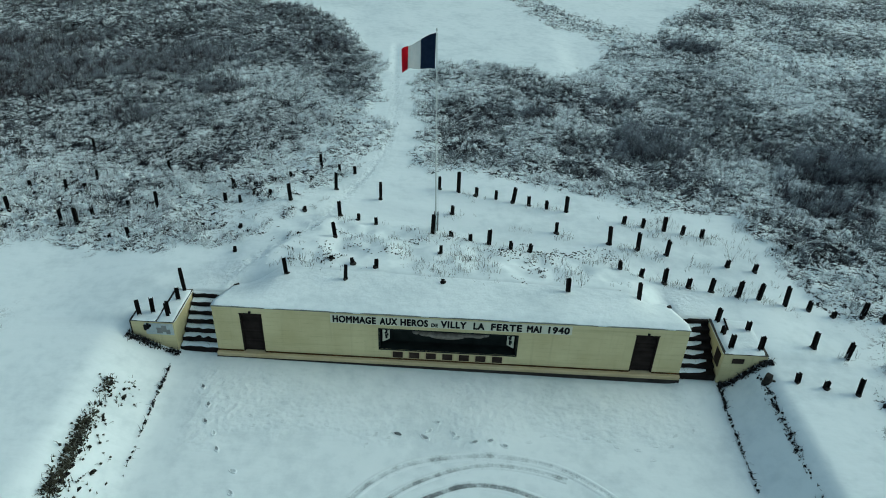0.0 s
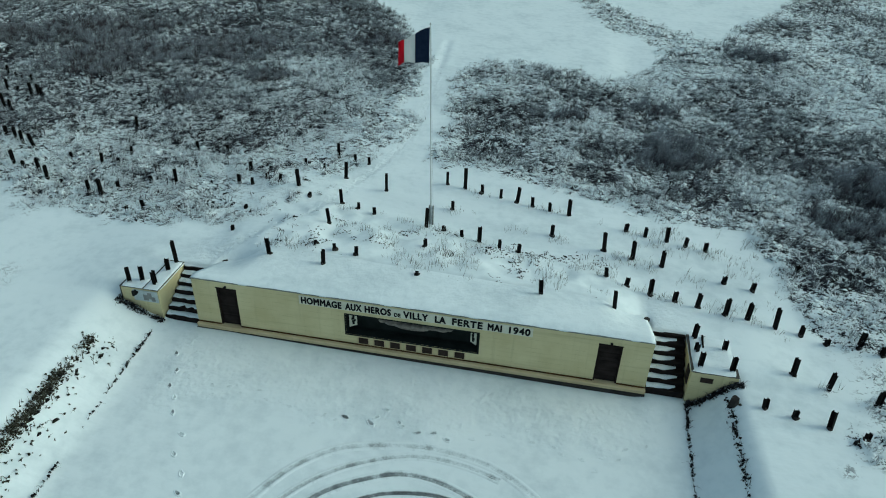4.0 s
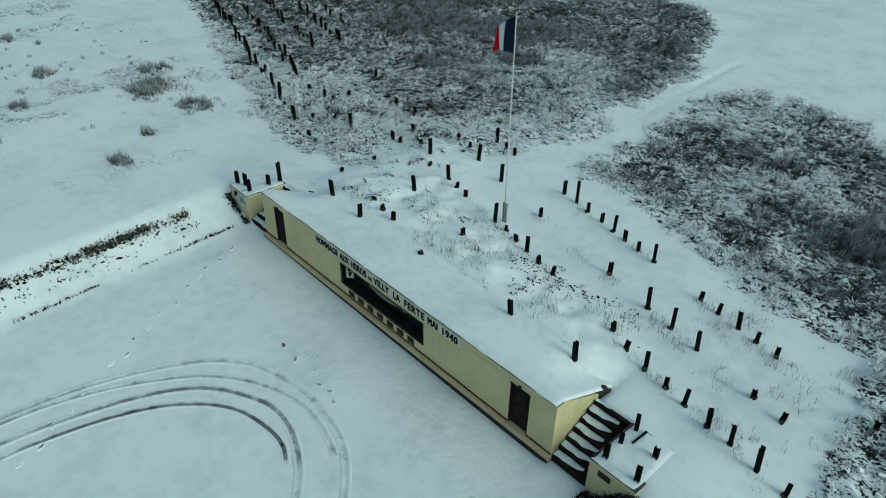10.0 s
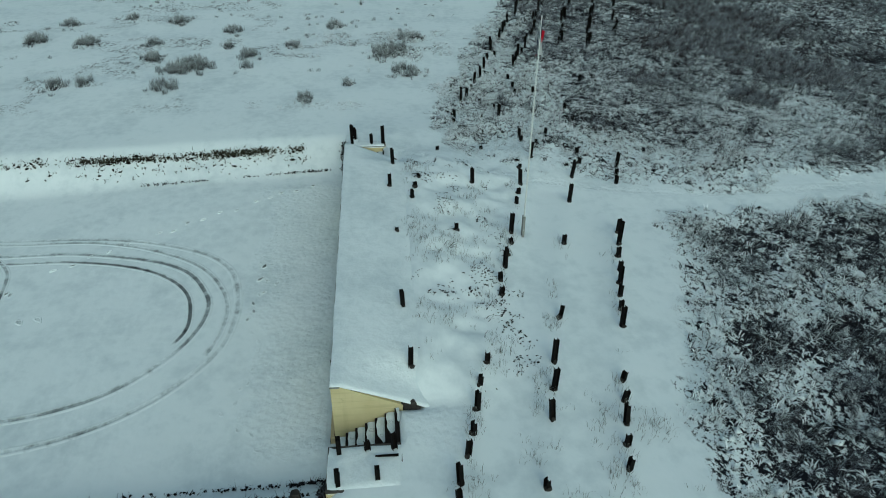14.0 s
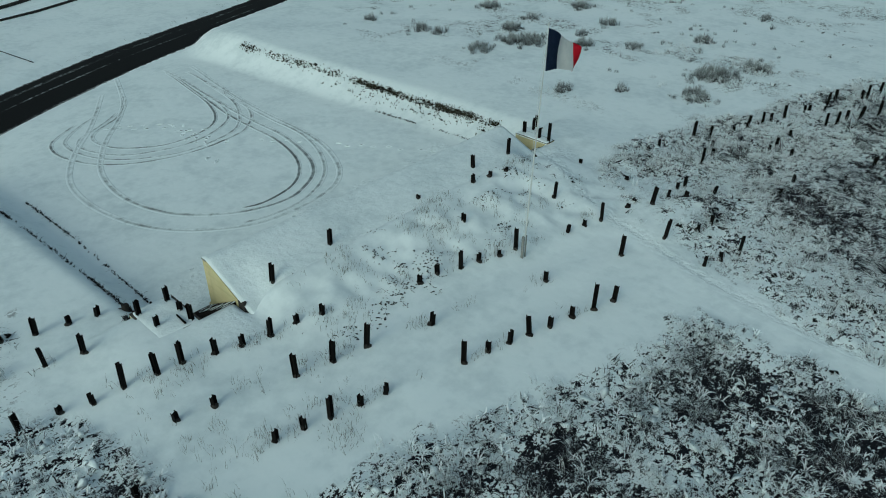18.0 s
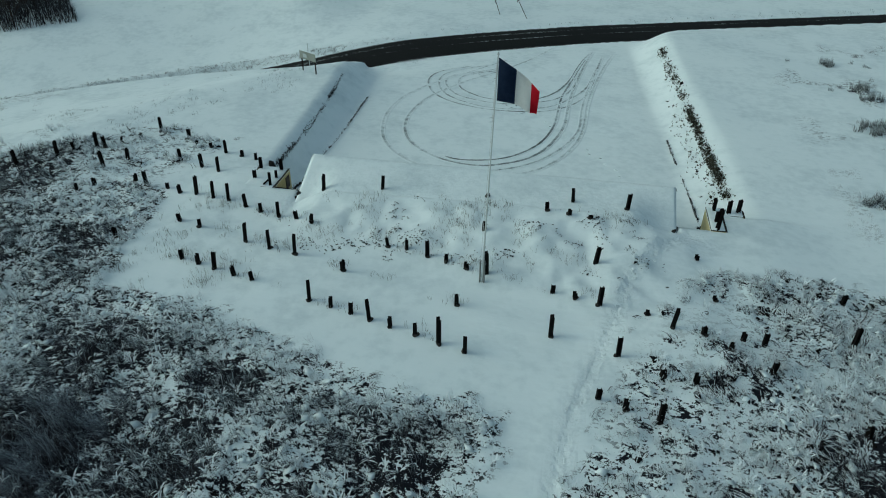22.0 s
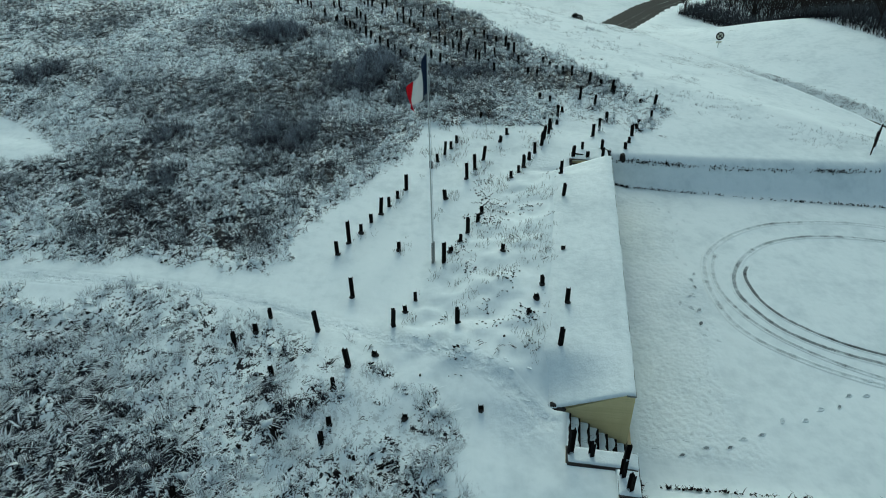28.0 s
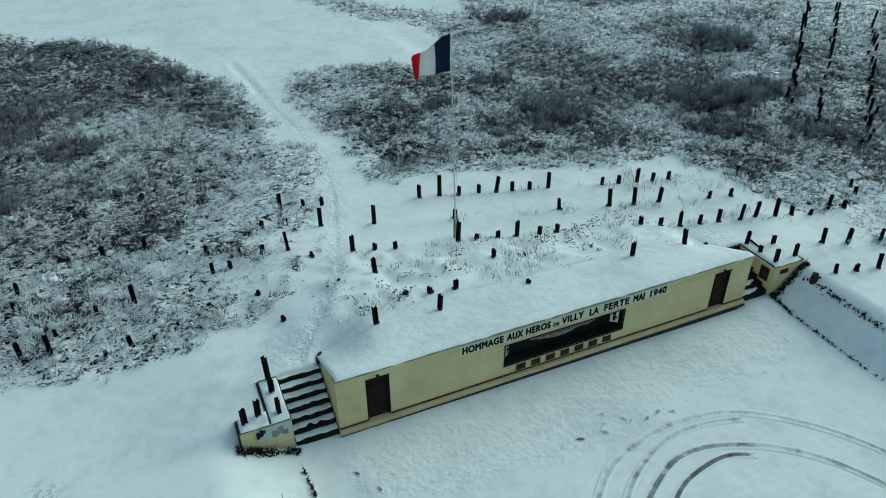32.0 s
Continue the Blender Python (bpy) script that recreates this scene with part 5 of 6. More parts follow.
def prints(points, stride, name, spread_by=0.12, size=1.0, seed=1, depth=0.45, rim=0.035):
    """Footprints: small hollows with a pushed-up rim along a line, left and right in turn."""
    r = random.Random(seed)
    verts, faces, wear_shade = [], [], []
    p = [Vector((*q, 0)) for q in points]
    k = 0
    for a, b in zip(p[:-1], p[1:]):
        d = (b - a)
        n = max(1, int(d.length / stride))
        u = d.normalized()
        side_v = Vector((-u.y, u.x, 0))
        for i in range(n):
            c = a + d * (i / n) + side_v * (spread_by if k % 2 else -spread_by) + Vector((r.gauss(0, 0.09), r.gauss(0, 0.09), 0))
            k += 1
            base, ang = len(verts), r.gauss(0, 0.25)
            uu = Vector((u.x * math.cos(ang) - u.y * math.sin(ang), u.x * math.sin(ang) + u.y * math.cos(ang), 0))
            vv = Vector((-uu.y, uu.x, 0))
            # bare: how dark the floor is painted, for the shade in the hollow
            z, bare = float(land(c.x, c.y)), depth * r.uniform(0.3, 1.5)
            for grow, up, w in ((1.7, -0.01, 0), (1.15, rim, 0), (0.8, 0.008, bare), (0.3, 0.008, bare)):
                for j in range(9):
                    th = 2 * math.pi * j / 9
                    k2 = r.uniform(0.8, 1.15) * grow * size
                    q = c + uu * (0.13 * k2 * math.cos(th)) + vv * (0.055 * k2 * math.sin(th) * (1.25 if math.cos(th) > 0 else 0.9))
                    verts.append((q.x, q.y, z + up))
                    wear_shade.append(w)
            for ring in range(3):
                for j in range(9):
                    e, f = base + ring * 9, base + ring * 9 + 9
                    faces.append((e + j, e + (j + 1) % 9, f + (j + 1) % 9, f + j))
            faces.append([base + 27 + j for j in range(9)])
    me = bpy.data.meshes.new(name)
    me.from_pydata(verts, [], faces)
    me.attributes.new("wear_shade", "FLOAT", "POINT").data.foreach_set("value", np.array(wear_shade, np.float32))
    me.materials.append(rut_mat)
    return tagged(new(name, me), "line of footprints trodden into the snow", "footprints", kind="stuff")


prints([(-9.9, 20.4), (-9.4, 19.3), (-8.2, 17.2), (-7.1, 15.4), (-6.1, 14.1), (-5.3, 12.7), (-4.4, 11.3), (-3.0, 9.2), (-1.8, 7.6)], 0.72, "footprints", seed=2)
prints([(-1.8, 18.5), (-1.0, 18.4), (-0.6, 18.0)], 0.42, "footprints", 0.16, 1.3, 3, 0.75)
prints([(-0.8, 18.8), (-0.5, 19.1), (0.4, 18.7), (0.5, 18.3), (1.1, 18.5), (1.7, 18.3), (2.8, 18.3)], 0.5, "footprints", 0.2, 1.0, 4)
prints([(3.5, -0.9), (1.3, 1.0), (0.1, 2.2), (0.4, 3.9), (0.7, 4.7), (0.0, 6.7), (-0.9, 6.8), (0.5, 6.0), (-0.6, 4.4), (1.0, 3.0)], 0.42, "footprints", 0.28, 1.1, 5)
prints([(1.5, 8.9), (0.9, 8.6)], 0.3, "footprints", 0.22, 1.6, 9, 0.8)
prints([(-8.6, 26.2), (-7.4, 29.2), (-6.4, 33.6), (-5.3, 37.5), (-4.6, 42), (-4.8, 48), (-5.6, 55), (-6.2, 63)], 0.42, "footprints", 0.15, 0.8, 6, 0.12, 0.014)
prints([(-10.4, 25.2), (-9.6, 26.6), (-8.4, 27.6), (-7.2, 30)], 0.42, "footprints", 0.2, 0.8, 8, 0.12, 0.014)
prints([(-9.3, 21.2), (-8.9, 19.6), (-7.4, 18.6), (-5.0, 18.9), (-3.0, 18.0), (-1.6, 18.9)], 0.5, "footprints", 0.15, 0.8, 11, 0.15, 0.016)
prints([(3.2, 18.6), (5.0, 19.2), (7.6, 18.2), (9.4, 19.6), (10.2, 21.2)], 0.55, "footprints", 0.15, 0.8, 12, 0.15, 0.016)

# ---- dead grass, stalks and lying leaves ----
def scatter(n, x0, x1, y0, y1, weight, r):
    x, y = r.uniform(x0, x1, n), r.uniform(y0, y1, n)
    keep = r.random(n) < weight(x, y)
    return x[keep], y[keep]


def blades(name, x, y, z, height, width, lean, heading, mat, label):
    """Bent blades, three triangles each, from arrays."""
    n = len(x)
    turn = rng.uniform(0, 2 * np.pi, n)
    sx, sy = np.cos(turn) * width / 2, np.sin(turn) * width / 2
    hx, hy = np.cos(heading) * lean * height, np.sin(heading) * lean * height
    V = np.empty((n, 5, 3))
    V[:, 0] = np.column_stack([x - sx, y - sy, z - 0.03])
    V[:, 1] = np.column_stack([x + sx, y + sy, z - 0.03])
    V[:, 2] = np.column_stack([x + sx * 0.8 + hx * 0.38, y + sy * 0.8 + hy * 0.38, z + height * 0.6])
    V[:, 3] = np.column_stack([x - sx * 0.8 + hx * 0.38, y - sy * 0.8 + hy * 0.38, z + height * 0.6])
    drop = np.clip(1.0 - 0.45 * lean, 0.25, 1)
    V[:, 4] = np.column_stack([x + hx, y + hy, z + height * drop])
    b = np.arange(n)[:, None] * 5
    T = np.concatenate([b + np.array([[0, 1, 2]]), b + np.array([[0, 2, 3]]), b + np.array([[3, 2, 4]])])
    along = np.tile([0, 0, 0.6, 0.6, 1.0], n)
    ob = mesh_of(name, V.reshape(-1, 3), T, mat, {"along": along})
    return tagged(ob, label, "grass", kind="stuff")


def tufts(cx, cy, per, radius, r):
    """Blade feet round tuft centres; blades of a tuft bend alike."""
    n = len(cx)
    k = np.repeat(np.arange(n), per)
    rad = radius * np.sqrt(r.random(k.size))
    a = r.uniform(0, 2 * np.pi, k.size)
    return cx[k] + rad * np.cos(a), cy[k] + rad * np.sin(a), k


def near_weight(x, y):
    return 1.0 / (1.0 + (np.hypot(x, y - 32) / 46.0) ** 3)


def fuzz(x, y):
    """Where upright grass stands in patches above the flattened sward."""
    return 0.04 + 0.96 * smooth(0.42, 0.64, 0.6 * value_noise(x, y, 2.6, 5) + 0.4 * value_noise(x, y, 0.9, 1))


def sprays(name, cx, cy, per, length, rise, width, mat, label, wind=None, fan=1.0, droop=1.0, radius=0.1, flat=True, bends=(0.0, 0.36, 0.7, 1.0)):
    """Tufts of arching blades, three or five faces each; every blade leaves the foot of its tuft, rises and bows over."""
    n = len(cx)
    k = np.repeat(np.arange(n), per)
    m = k.size
    heading = rng.uniform(0, 2 * np.pi, m) if wind is None else (wind + rng.normal(0, 0.5, n))[k] + rng.normal(0, fan, m)
    rad, a = radius * np.sqrt(rng.random(m)), rng.uniform(0, 2 * np.pi, m)
    x, y = cx[k] + rad * np.cos(a), cy[k] + rad * np.sin(a)
    far = 1 + np.hypot(x, y - 30) / 70
    z = land(cx, cy)[k] - 0.03
    reach, high, w = length[k] * rng.uniform(0.5, 1.15, m), rise[k] * rng.uniform(0.55, 1.15, m), rng.uniform(*width, m) * far / 2
    side = heading + np.pi / 2 if flat else rng.uniform(0, 2 * np.pi, m)
    sx, sy = np.cos(side) * w, np.sin(side) * w
    last = len(bends) - 1
    V = np.empty((m, 2 * last + 1, 3))
    for i, t in enumerate(bends):
        px, py = x + np.cos(heading) * reach * t ** 1.25, y + np.sin(heading) * reach * t ** 1.25
        pz = z + high * ((1 + 1.9 * droop) * t - 1.9 * droop * t * t)
        g = 0.8 if i != 1 else 1.0
        if i < last:
            V[:, 2 * i], V[:, 2 * i + 1] = np.column_stack([px - sx * g, py - sy * g, pz]), np.column_stack([px + sx * g, py + sy * g, pz])
        else:
            V[:, 2 * i] = np.column_stack([px, py, pz])
    b = np.arange(m)[:, None] * (2 * last + 1)
    faces = [(0, 1, 3), (0, 3, 2), (2, 3, 5), (2, 5, 4), (4, 5, 6)] if last == 3 else [(0, 1, 3), (0, 3, 2), (2, 3, 4)]
    T = np.concatenate([b + np.array([f]) for f in faces])
    ob = mesh_of(name, V.reshape(-1, 3), T, mat, {"along": np.tile(np.repeat(bends, 2)[:-1], m)})
    return tagged(ob, label, "grass", kind="stuff")


WIND, COMB = 0.35, -1.1
areas = [("west", -70, -4, 26, 96), ("east", -4, 70, 16, 96)]
for nm, x0, x1, y0, y1 in areas:
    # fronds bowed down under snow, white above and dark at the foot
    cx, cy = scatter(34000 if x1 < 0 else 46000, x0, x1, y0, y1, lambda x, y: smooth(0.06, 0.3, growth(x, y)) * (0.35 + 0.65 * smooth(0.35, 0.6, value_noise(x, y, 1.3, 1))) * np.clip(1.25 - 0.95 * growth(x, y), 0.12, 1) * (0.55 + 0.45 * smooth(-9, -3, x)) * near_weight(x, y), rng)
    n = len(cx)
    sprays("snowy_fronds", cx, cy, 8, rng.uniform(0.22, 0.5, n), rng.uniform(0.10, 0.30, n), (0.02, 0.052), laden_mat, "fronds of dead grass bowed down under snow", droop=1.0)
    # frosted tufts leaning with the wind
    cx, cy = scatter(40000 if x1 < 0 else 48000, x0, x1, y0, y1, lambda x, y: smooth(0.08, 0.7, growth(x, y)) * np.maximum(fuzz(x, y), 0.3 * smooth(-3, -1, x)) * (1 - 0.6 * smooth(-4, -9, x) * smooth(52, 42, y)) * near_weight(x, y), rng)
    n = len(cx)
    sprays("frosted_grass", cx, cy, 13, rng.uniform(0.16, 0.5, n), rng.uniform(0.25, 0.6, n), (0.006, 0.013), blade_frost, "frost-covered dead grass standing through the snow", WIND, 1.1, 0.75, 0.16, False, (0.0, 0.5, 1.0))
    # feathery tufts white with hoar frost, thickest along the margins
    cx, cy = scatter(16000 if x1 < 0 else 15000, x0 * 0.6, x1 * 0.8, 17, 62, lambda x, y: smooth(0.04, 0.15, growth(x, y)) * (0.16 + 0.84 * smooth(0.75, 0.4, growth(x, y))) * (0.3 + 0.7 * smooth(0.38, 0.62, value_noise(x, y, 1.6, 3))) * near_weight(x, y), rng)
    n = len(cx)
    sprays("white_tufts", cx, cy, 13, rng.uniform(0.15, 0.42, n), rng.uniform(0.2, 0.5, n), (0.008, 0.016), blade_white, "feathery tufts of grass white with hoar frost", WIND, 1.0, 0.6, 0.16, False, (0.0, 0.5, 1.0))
    if x1 < 0:
        # long stems combed flat by the wind
        cx, cy = scatter(9000, -40, -7, 28, 60, lambda x, y: smooth(0.08, 0.3, growth(x, y)) * (0.25 + 0.75 * smooth(0.4, 0.62, value_noise(x, y, 2.1, 2))) * near_weight(x, y), rng)
        n = len(cx)
        sprays("combed_stems", cx, cy, 9, rng.uniform(0.45, 1.0, n), rng.uniform(0.06, 0.2, n), (0.012, 0.028), laden_mat, "long dead stems combed flat by the wind under snow", COMB, 0.28, 0.8, 0.2)
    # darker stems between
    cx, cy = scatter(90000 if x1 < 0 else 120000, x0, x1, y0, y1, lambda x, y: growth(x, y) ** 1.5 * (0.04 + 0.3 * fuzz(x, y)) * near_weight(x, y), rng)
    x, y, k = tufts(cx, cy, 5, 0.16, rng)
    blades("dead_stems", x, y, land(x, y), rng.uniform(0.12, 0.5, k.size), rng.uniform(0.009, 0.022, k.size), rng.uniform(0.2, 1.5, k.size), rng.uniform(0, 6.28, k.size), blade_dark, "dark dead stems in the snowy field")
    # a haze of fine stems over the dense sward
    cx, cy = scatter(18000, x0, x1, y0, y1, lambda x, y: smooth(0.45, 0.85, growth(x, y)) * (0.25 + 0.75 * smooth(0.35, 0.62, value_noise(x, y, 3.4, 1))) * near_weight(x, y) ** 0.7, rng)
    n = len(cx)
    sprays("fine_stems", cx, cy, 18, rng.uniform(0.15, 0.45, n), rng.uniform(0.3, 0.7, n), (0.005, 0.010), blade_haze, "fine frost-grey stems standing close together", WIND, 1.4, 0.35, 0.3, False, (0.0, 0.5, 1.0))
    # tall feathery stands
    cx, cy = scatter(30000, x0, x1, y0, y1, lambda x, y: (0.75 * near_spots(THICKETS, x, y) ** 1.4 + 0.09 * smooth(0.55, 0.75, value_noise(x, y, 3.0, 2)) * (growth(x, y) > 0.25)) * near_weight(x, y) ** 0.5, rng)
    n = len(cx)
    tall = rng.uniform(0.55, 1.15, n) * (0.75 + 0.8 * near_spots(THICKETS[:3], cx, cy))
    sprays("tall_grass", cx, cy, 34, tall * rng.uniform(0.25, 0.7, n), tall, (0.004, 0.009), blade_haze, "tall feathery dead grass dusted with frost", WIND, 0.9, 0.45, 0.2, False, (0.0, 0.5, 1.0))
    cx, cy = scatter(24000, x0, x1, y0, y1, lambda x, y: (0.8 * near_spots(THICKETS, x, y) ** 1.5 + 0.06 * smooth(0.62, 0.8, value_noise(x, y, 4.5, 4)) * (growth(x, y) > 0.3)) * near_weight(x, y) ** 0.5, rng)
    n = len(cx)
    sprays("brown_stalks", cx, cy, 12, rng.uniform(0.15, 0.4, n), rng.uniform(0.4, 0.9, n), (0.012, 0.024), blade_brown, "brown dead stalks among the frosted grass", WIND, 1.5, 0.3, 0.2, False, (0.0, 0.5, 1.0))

# bushes on the western plain, and thin growth on the mound and beside the rails
cx, cy = scatter(16000, -56, -18, -6, 30, lambda x, y: near_spots(BUSHES_WEST, x, y) ** 1.3 * 0.95 + 0.07 * smooth(0.78, 0.93, value_noise(x, y, 1.5, 1)) + 0.05 * smooth(0.55, 0.75, value_noise(x, y, 5.0, 3)) * smooth(0.6, 0.8, value_noise(x, y, 0.8, 2)), rng)
n = len(cx)
bushy = near_spots(BUSHES_WEST, cx, cy)
sprays("grass_clumps", cx, cy, 18, rng.uniform(0.08, 0.3, n), rng.uniform(0.2, 0.4, n) * (1 + 1.0 * bushy), (0.008, 0.017), blade_stiff, "scattered clumps of dead grass on the snowy plain", WIND, 1.2, 0.4, 0.2, False)


def thin(x, y):
    rows = np.zeros(np.shape(x))
    for (ax, ay), (bx, by) in (((-1, 35.1), (13, 31.3)), ((-6, 31.2), (4, 29)), ((4, 29), (15, 25.6)), ((-1, 32.6), (10, 29.5))):
        t = np.clip(((x - ax) * (bx - ax) + (y - ay) * (by - ay)) / ((bx - ax) ** 2 + (by - ay) ** 2), 0, 1)
        rows = np.maximum(rows, smooth(0.55, 0.05, np.hypot(x - ax - t * (bx - ax), y - ay - t * (by - ay))))
    mound = smooth(24.6, 26, y) * smooth(30, 28.8, y) * smooth(9, 7, np.abs(x)) * smooth(0.4, 0.75, value_noise(x, y, 1.3, 4))
    around = 0.3 * smooth(8.5, 10.5, x) * smooth(16.5, 15.5, x) * smooth(25.5, 27, y) * smooth(34.5, 33, y) * smooth(0.52, 0.75, 0.5 * value_noise(x, y, 1.2, 3) + 0.5 * value_noise(x, y, 0.5, 1))
    return 0.3 * mound + around + 0.4 * rows * smooth(0.3, 0.7, value_noise(x, y, 1.1, 1))


cx, cy = scatter(13000, -10, 18, 24, 36, thin, rng)
x, y, k = tufts(cx, cy, 5, 0.16, rng)
blades("thin_grass", x, y, land(x, y), rng.uniform(0.12, 0.42, k.size), rng.uniform(0.007, 0.014, k.size), rng.uniform(0.1, 0.9, k.size), rng.uniform(0, 6.28, k.size), blade_thin, "thin frosted grass on the mound")
x, y = scatter(9000, -9, 9, 24.6, 30, lambda x, y: 0.6 * smooth(0.60, 0.82, 0.5 * value_noise(x, y, 0.5, 2) + 0.5 * value_noise(x, y, 1.8, 0)), rng)
SPECKS = (x, y)


def clumps(name, x, y, z, rx, rz, mat, label, category="snow"):
    """Small rounded lumps, eight faces each, from arrays."""
    n = len(x)
    a = rng.uniform(0, 2 * np.pi, n)
    ry = rx * rng.uniform(0.45, 0.9, n)
    tilt = rng.normal(0, 0.25, n)
    V = np.empty((n, 6, 3))
    for i, (ux, uy, uz) in enumerate(((1, 0, 0), (0, 1, 0), (-1, 0, 0), (0, -1, 0), (0, 0, 1), (0, 0, -1))):
        lx, ly = ux * rx, uy * ry
        V[:, i] = np.column_stack([x + lx * np.cos(a) - ly * np.sin(a), y + lx * np.sin(a) + ly * np.cos(a), z + uz * rz + tilt * lx])
    V += (rng.random(V.shape) - 0.5) * (rx * 0.9)[:, None, None] * np.array([1, 1, 0.35])
    b = np.arange(n)[:, None] * 6
    T = np.concatenate([b + np.array([f]) for f in ((0, 1, 4), (1, 2, 4), (2, 3, 4), (3, 0, 4), (1, 0, 5), (2, 1, 5), (3, 2, 5), (0, 3, 5))])
    ob = mesh_of(name, V.reshape(-1, 3), T, mat, None, True)
    return tagged(ob, label, category, kind="stuff")


for nm, x0, x1, y0, y1 in areas:
    # dark fronds pressed flat
    cx, cy = scatter(90000, x0, x1, y0, y1, lambda x, y: growth(x, y) * (0.10 + 0.6 * smooth(0.5, 0.8, value_noise(x, y, 1.4, 4))) * near_weight(x, y), rng)
    x, y, k = tufts(cx, cy, 4, 0.18, rng)
    swirl = 6.28 * value_noise(x, y, 2.0, 0) + rng.normal(0, 0.4, k.size)
    blades("flattened_fronds", x, y, land(x, y) + rng.uniform(0.0, 0.08, k.size), rng.uniform(0.07, 0.16, k.size), rng.uniform(0.02, 0.05, k.size), rng.uniform(1.6, 4.5, k.size), swirl, blade_dark, "dark fronds lying flat on the snow")
    x, y = scatter(12000 if x1 < 0 else 16000, x0, x1, y0, y1, lambda x, y: smooth(0.12, 0.4, growth(x, y)) * np.clip(1.15 - 1.1 * growth(x, y), 0.03, 1) * near_weight(x, y), rng)
    n = len(x)
    clumps("snow_clumps", x, y, land(x, y) + rng.uniform(0.0, 0.16, n), rng.uniform(0.08, 0.26, n), rng.uniform(0.02, 0.05, n), snow_mat, "clumps of snow lying on flattened grass")
    cx, cy = scatter(70000, x0, x1, y0, y1, lambda x, y: (0.3 + 0.7 * smooth(-2, -6, x)) * smooth(0.48, 0.78, value_noise(x, y, 1.1, 0)) * np.clip(growth(x, y), 0, 0.75) ** 1.5 * near_weight(x, y), rng)
    x, y, k = tufts(cx, cy, 3, 0.2, rng)
    n = len(x)
    clumps("dead_leaves", x, y, land(x, y) + rng.uniform(0.0, 0.10, n), rng.uniform(0.04, 0.13, n), rng.uniform(0.02, 0.06, n), leaf_mat, "dark dead leaves caught in the grass", "leaves")

# dark clods and leaves bared in clusters between the western rails
x, y = scatter(9000, -30, -7, 27, 48, lambda x, y: smooth(0.12, 0.2, growth(x, y)) * smooth(0.66, 0.8, 0.6 * value_noise(x, y, 1.5, 4) + 0.4 * value_noise(x, y, 0.5, 0)) * near_weight(x, y), rng)
n = len(x)
clumps("dark_clods", x, y, land(x, y) + rng.uniform(0.0, 0.06, n), rng.uniform(0.06, 0.2, n), rng.uniform(0.03, 0.09, n), leaf_mat, "dark clods and leaves bared between the rails", "earth")

x, y = SPECKS
clumps("mound_leaves", x, y, land(x, y) + 0.02, rng.uniform(0.02, 0.06, len(x)), rng.uniform(0.01, 0.03, len(x)), leaf_mat, "small dark dead leaves on the snowy mound", "leaves")

# leaves, roots and ivy along the banks
for points, width, thick in BANK_LINES:
    xs, ys = [], []
    for (ax, ay), (bx, by) in zip(points[:-1], points[1:]):
        length = math.hypot(bx - ax, by - ay)
        n = int(length * thick * (260 + 420 * width))
        t, off = rng.random(n), rng.normal(0, width * 0.45, n)
        px, py = ax + (bx - ax) * t - off * (by - ay) / length, ay + (by - ay) * t + off * (bx - ax) / length
        keep = rng.random(n) < (0.3 + 0.7 * smooth(0.32, 0.56, 0.6 * value_noise(px * 0.6, py, 2.0, 5) + 0.4 * value_noise(px, py, 0.5, 2))) * (1.0 if length < 3 else 0.42 + 0.58 * smooth(0.30, 0.54, value_noise(px, py, 1.9, 0)))
        xs.append(px[keep])
        ys.append(py[keep])
    x, y = np.concatenate(xs), np.concatenate(ys)
    n = len(x)
    clumps("bank_leaves", x, y, land(x, y) + rng.uniform(-0.01, 0.12, n), rng.uniform(0.025, 0.075, n), rng.uniform(0.012, 0.04, n), bank_mat if x.mean() < -11.5 and width > 0.28 else leaf_mat, "dark ivy and dead leaves along the bank", "plants")
    if width > 0.28:
        big = rng.random(n) < 0.10
        clumps("bank_clods", x[big], y[big], land(x[big], y[big]) + 0.02, rng.uniform(0.07, 0.17, big.sum()), rng.uniform(0.03, 0.08, big.sum()), leaf_mat, "dark clods of earth and roots along the crest of the bank", "earth")
    m = n
    blades("bank_stems", x[:m], y[:m], land(x[:m], y[:m]), rng.uniform(0.08, 0.3, m), rng.uniform(0.015, 0.035, m), rng.uniform(0.2, 1.4, m), rng.uniform(0, 6.28, m), blade_olive if width > 0.28 else blade_dark, "dark stems along the bank")

# ---- beside the road and beyond it ----
def notice_board(x, y, turn, w, h, top):
    z = gz(x, y)
    b = thing("notice_board", "weathered grey notice board on two posts beside the road", "notice board", (x, y, z), turn=turn)
    for s in (-1, 1):
        part("post", boxes((s * w * 0.42 - 0.04, s * w * 0.42 + 0.04, -0.04, 0.04, -0.3, top), bevel=0.008), wood_dark, b)
    p = part("panel", boxes((-w / 2, w / 2, -0.075, -0.042, top - h, top), bevel=0.008), board_mat, b)
    part("sheet", boxes((-w * 0.28, -w * 0.05, -0.082, -0.0755, top - h * 0.75, top - h * 0.3)), picture_mat, p, "pale pasted sheet")
    part("snow_ridge", boxes((-w / 2, w / 2, -0.09, -0.03, top + 0.002, top + 0.05), bevel=0.015), snow_mat, p)


notice_board(15.95, 5.7, 152, 1.75, 0.62, 2.67 - gz(15.95, 5.7))
marker = thing("marker_post", "thin dark marker post in the snow beside the road", "post", (16.4, 4.4, gz(16.4, 4.4)))
part("shaft", rod(bmesh.new(), (0, 0, -0.2), (0.05, 0, 2.95 - gz(16.4, 4.4)), 0.03, 0.025), steel_grey, marker)

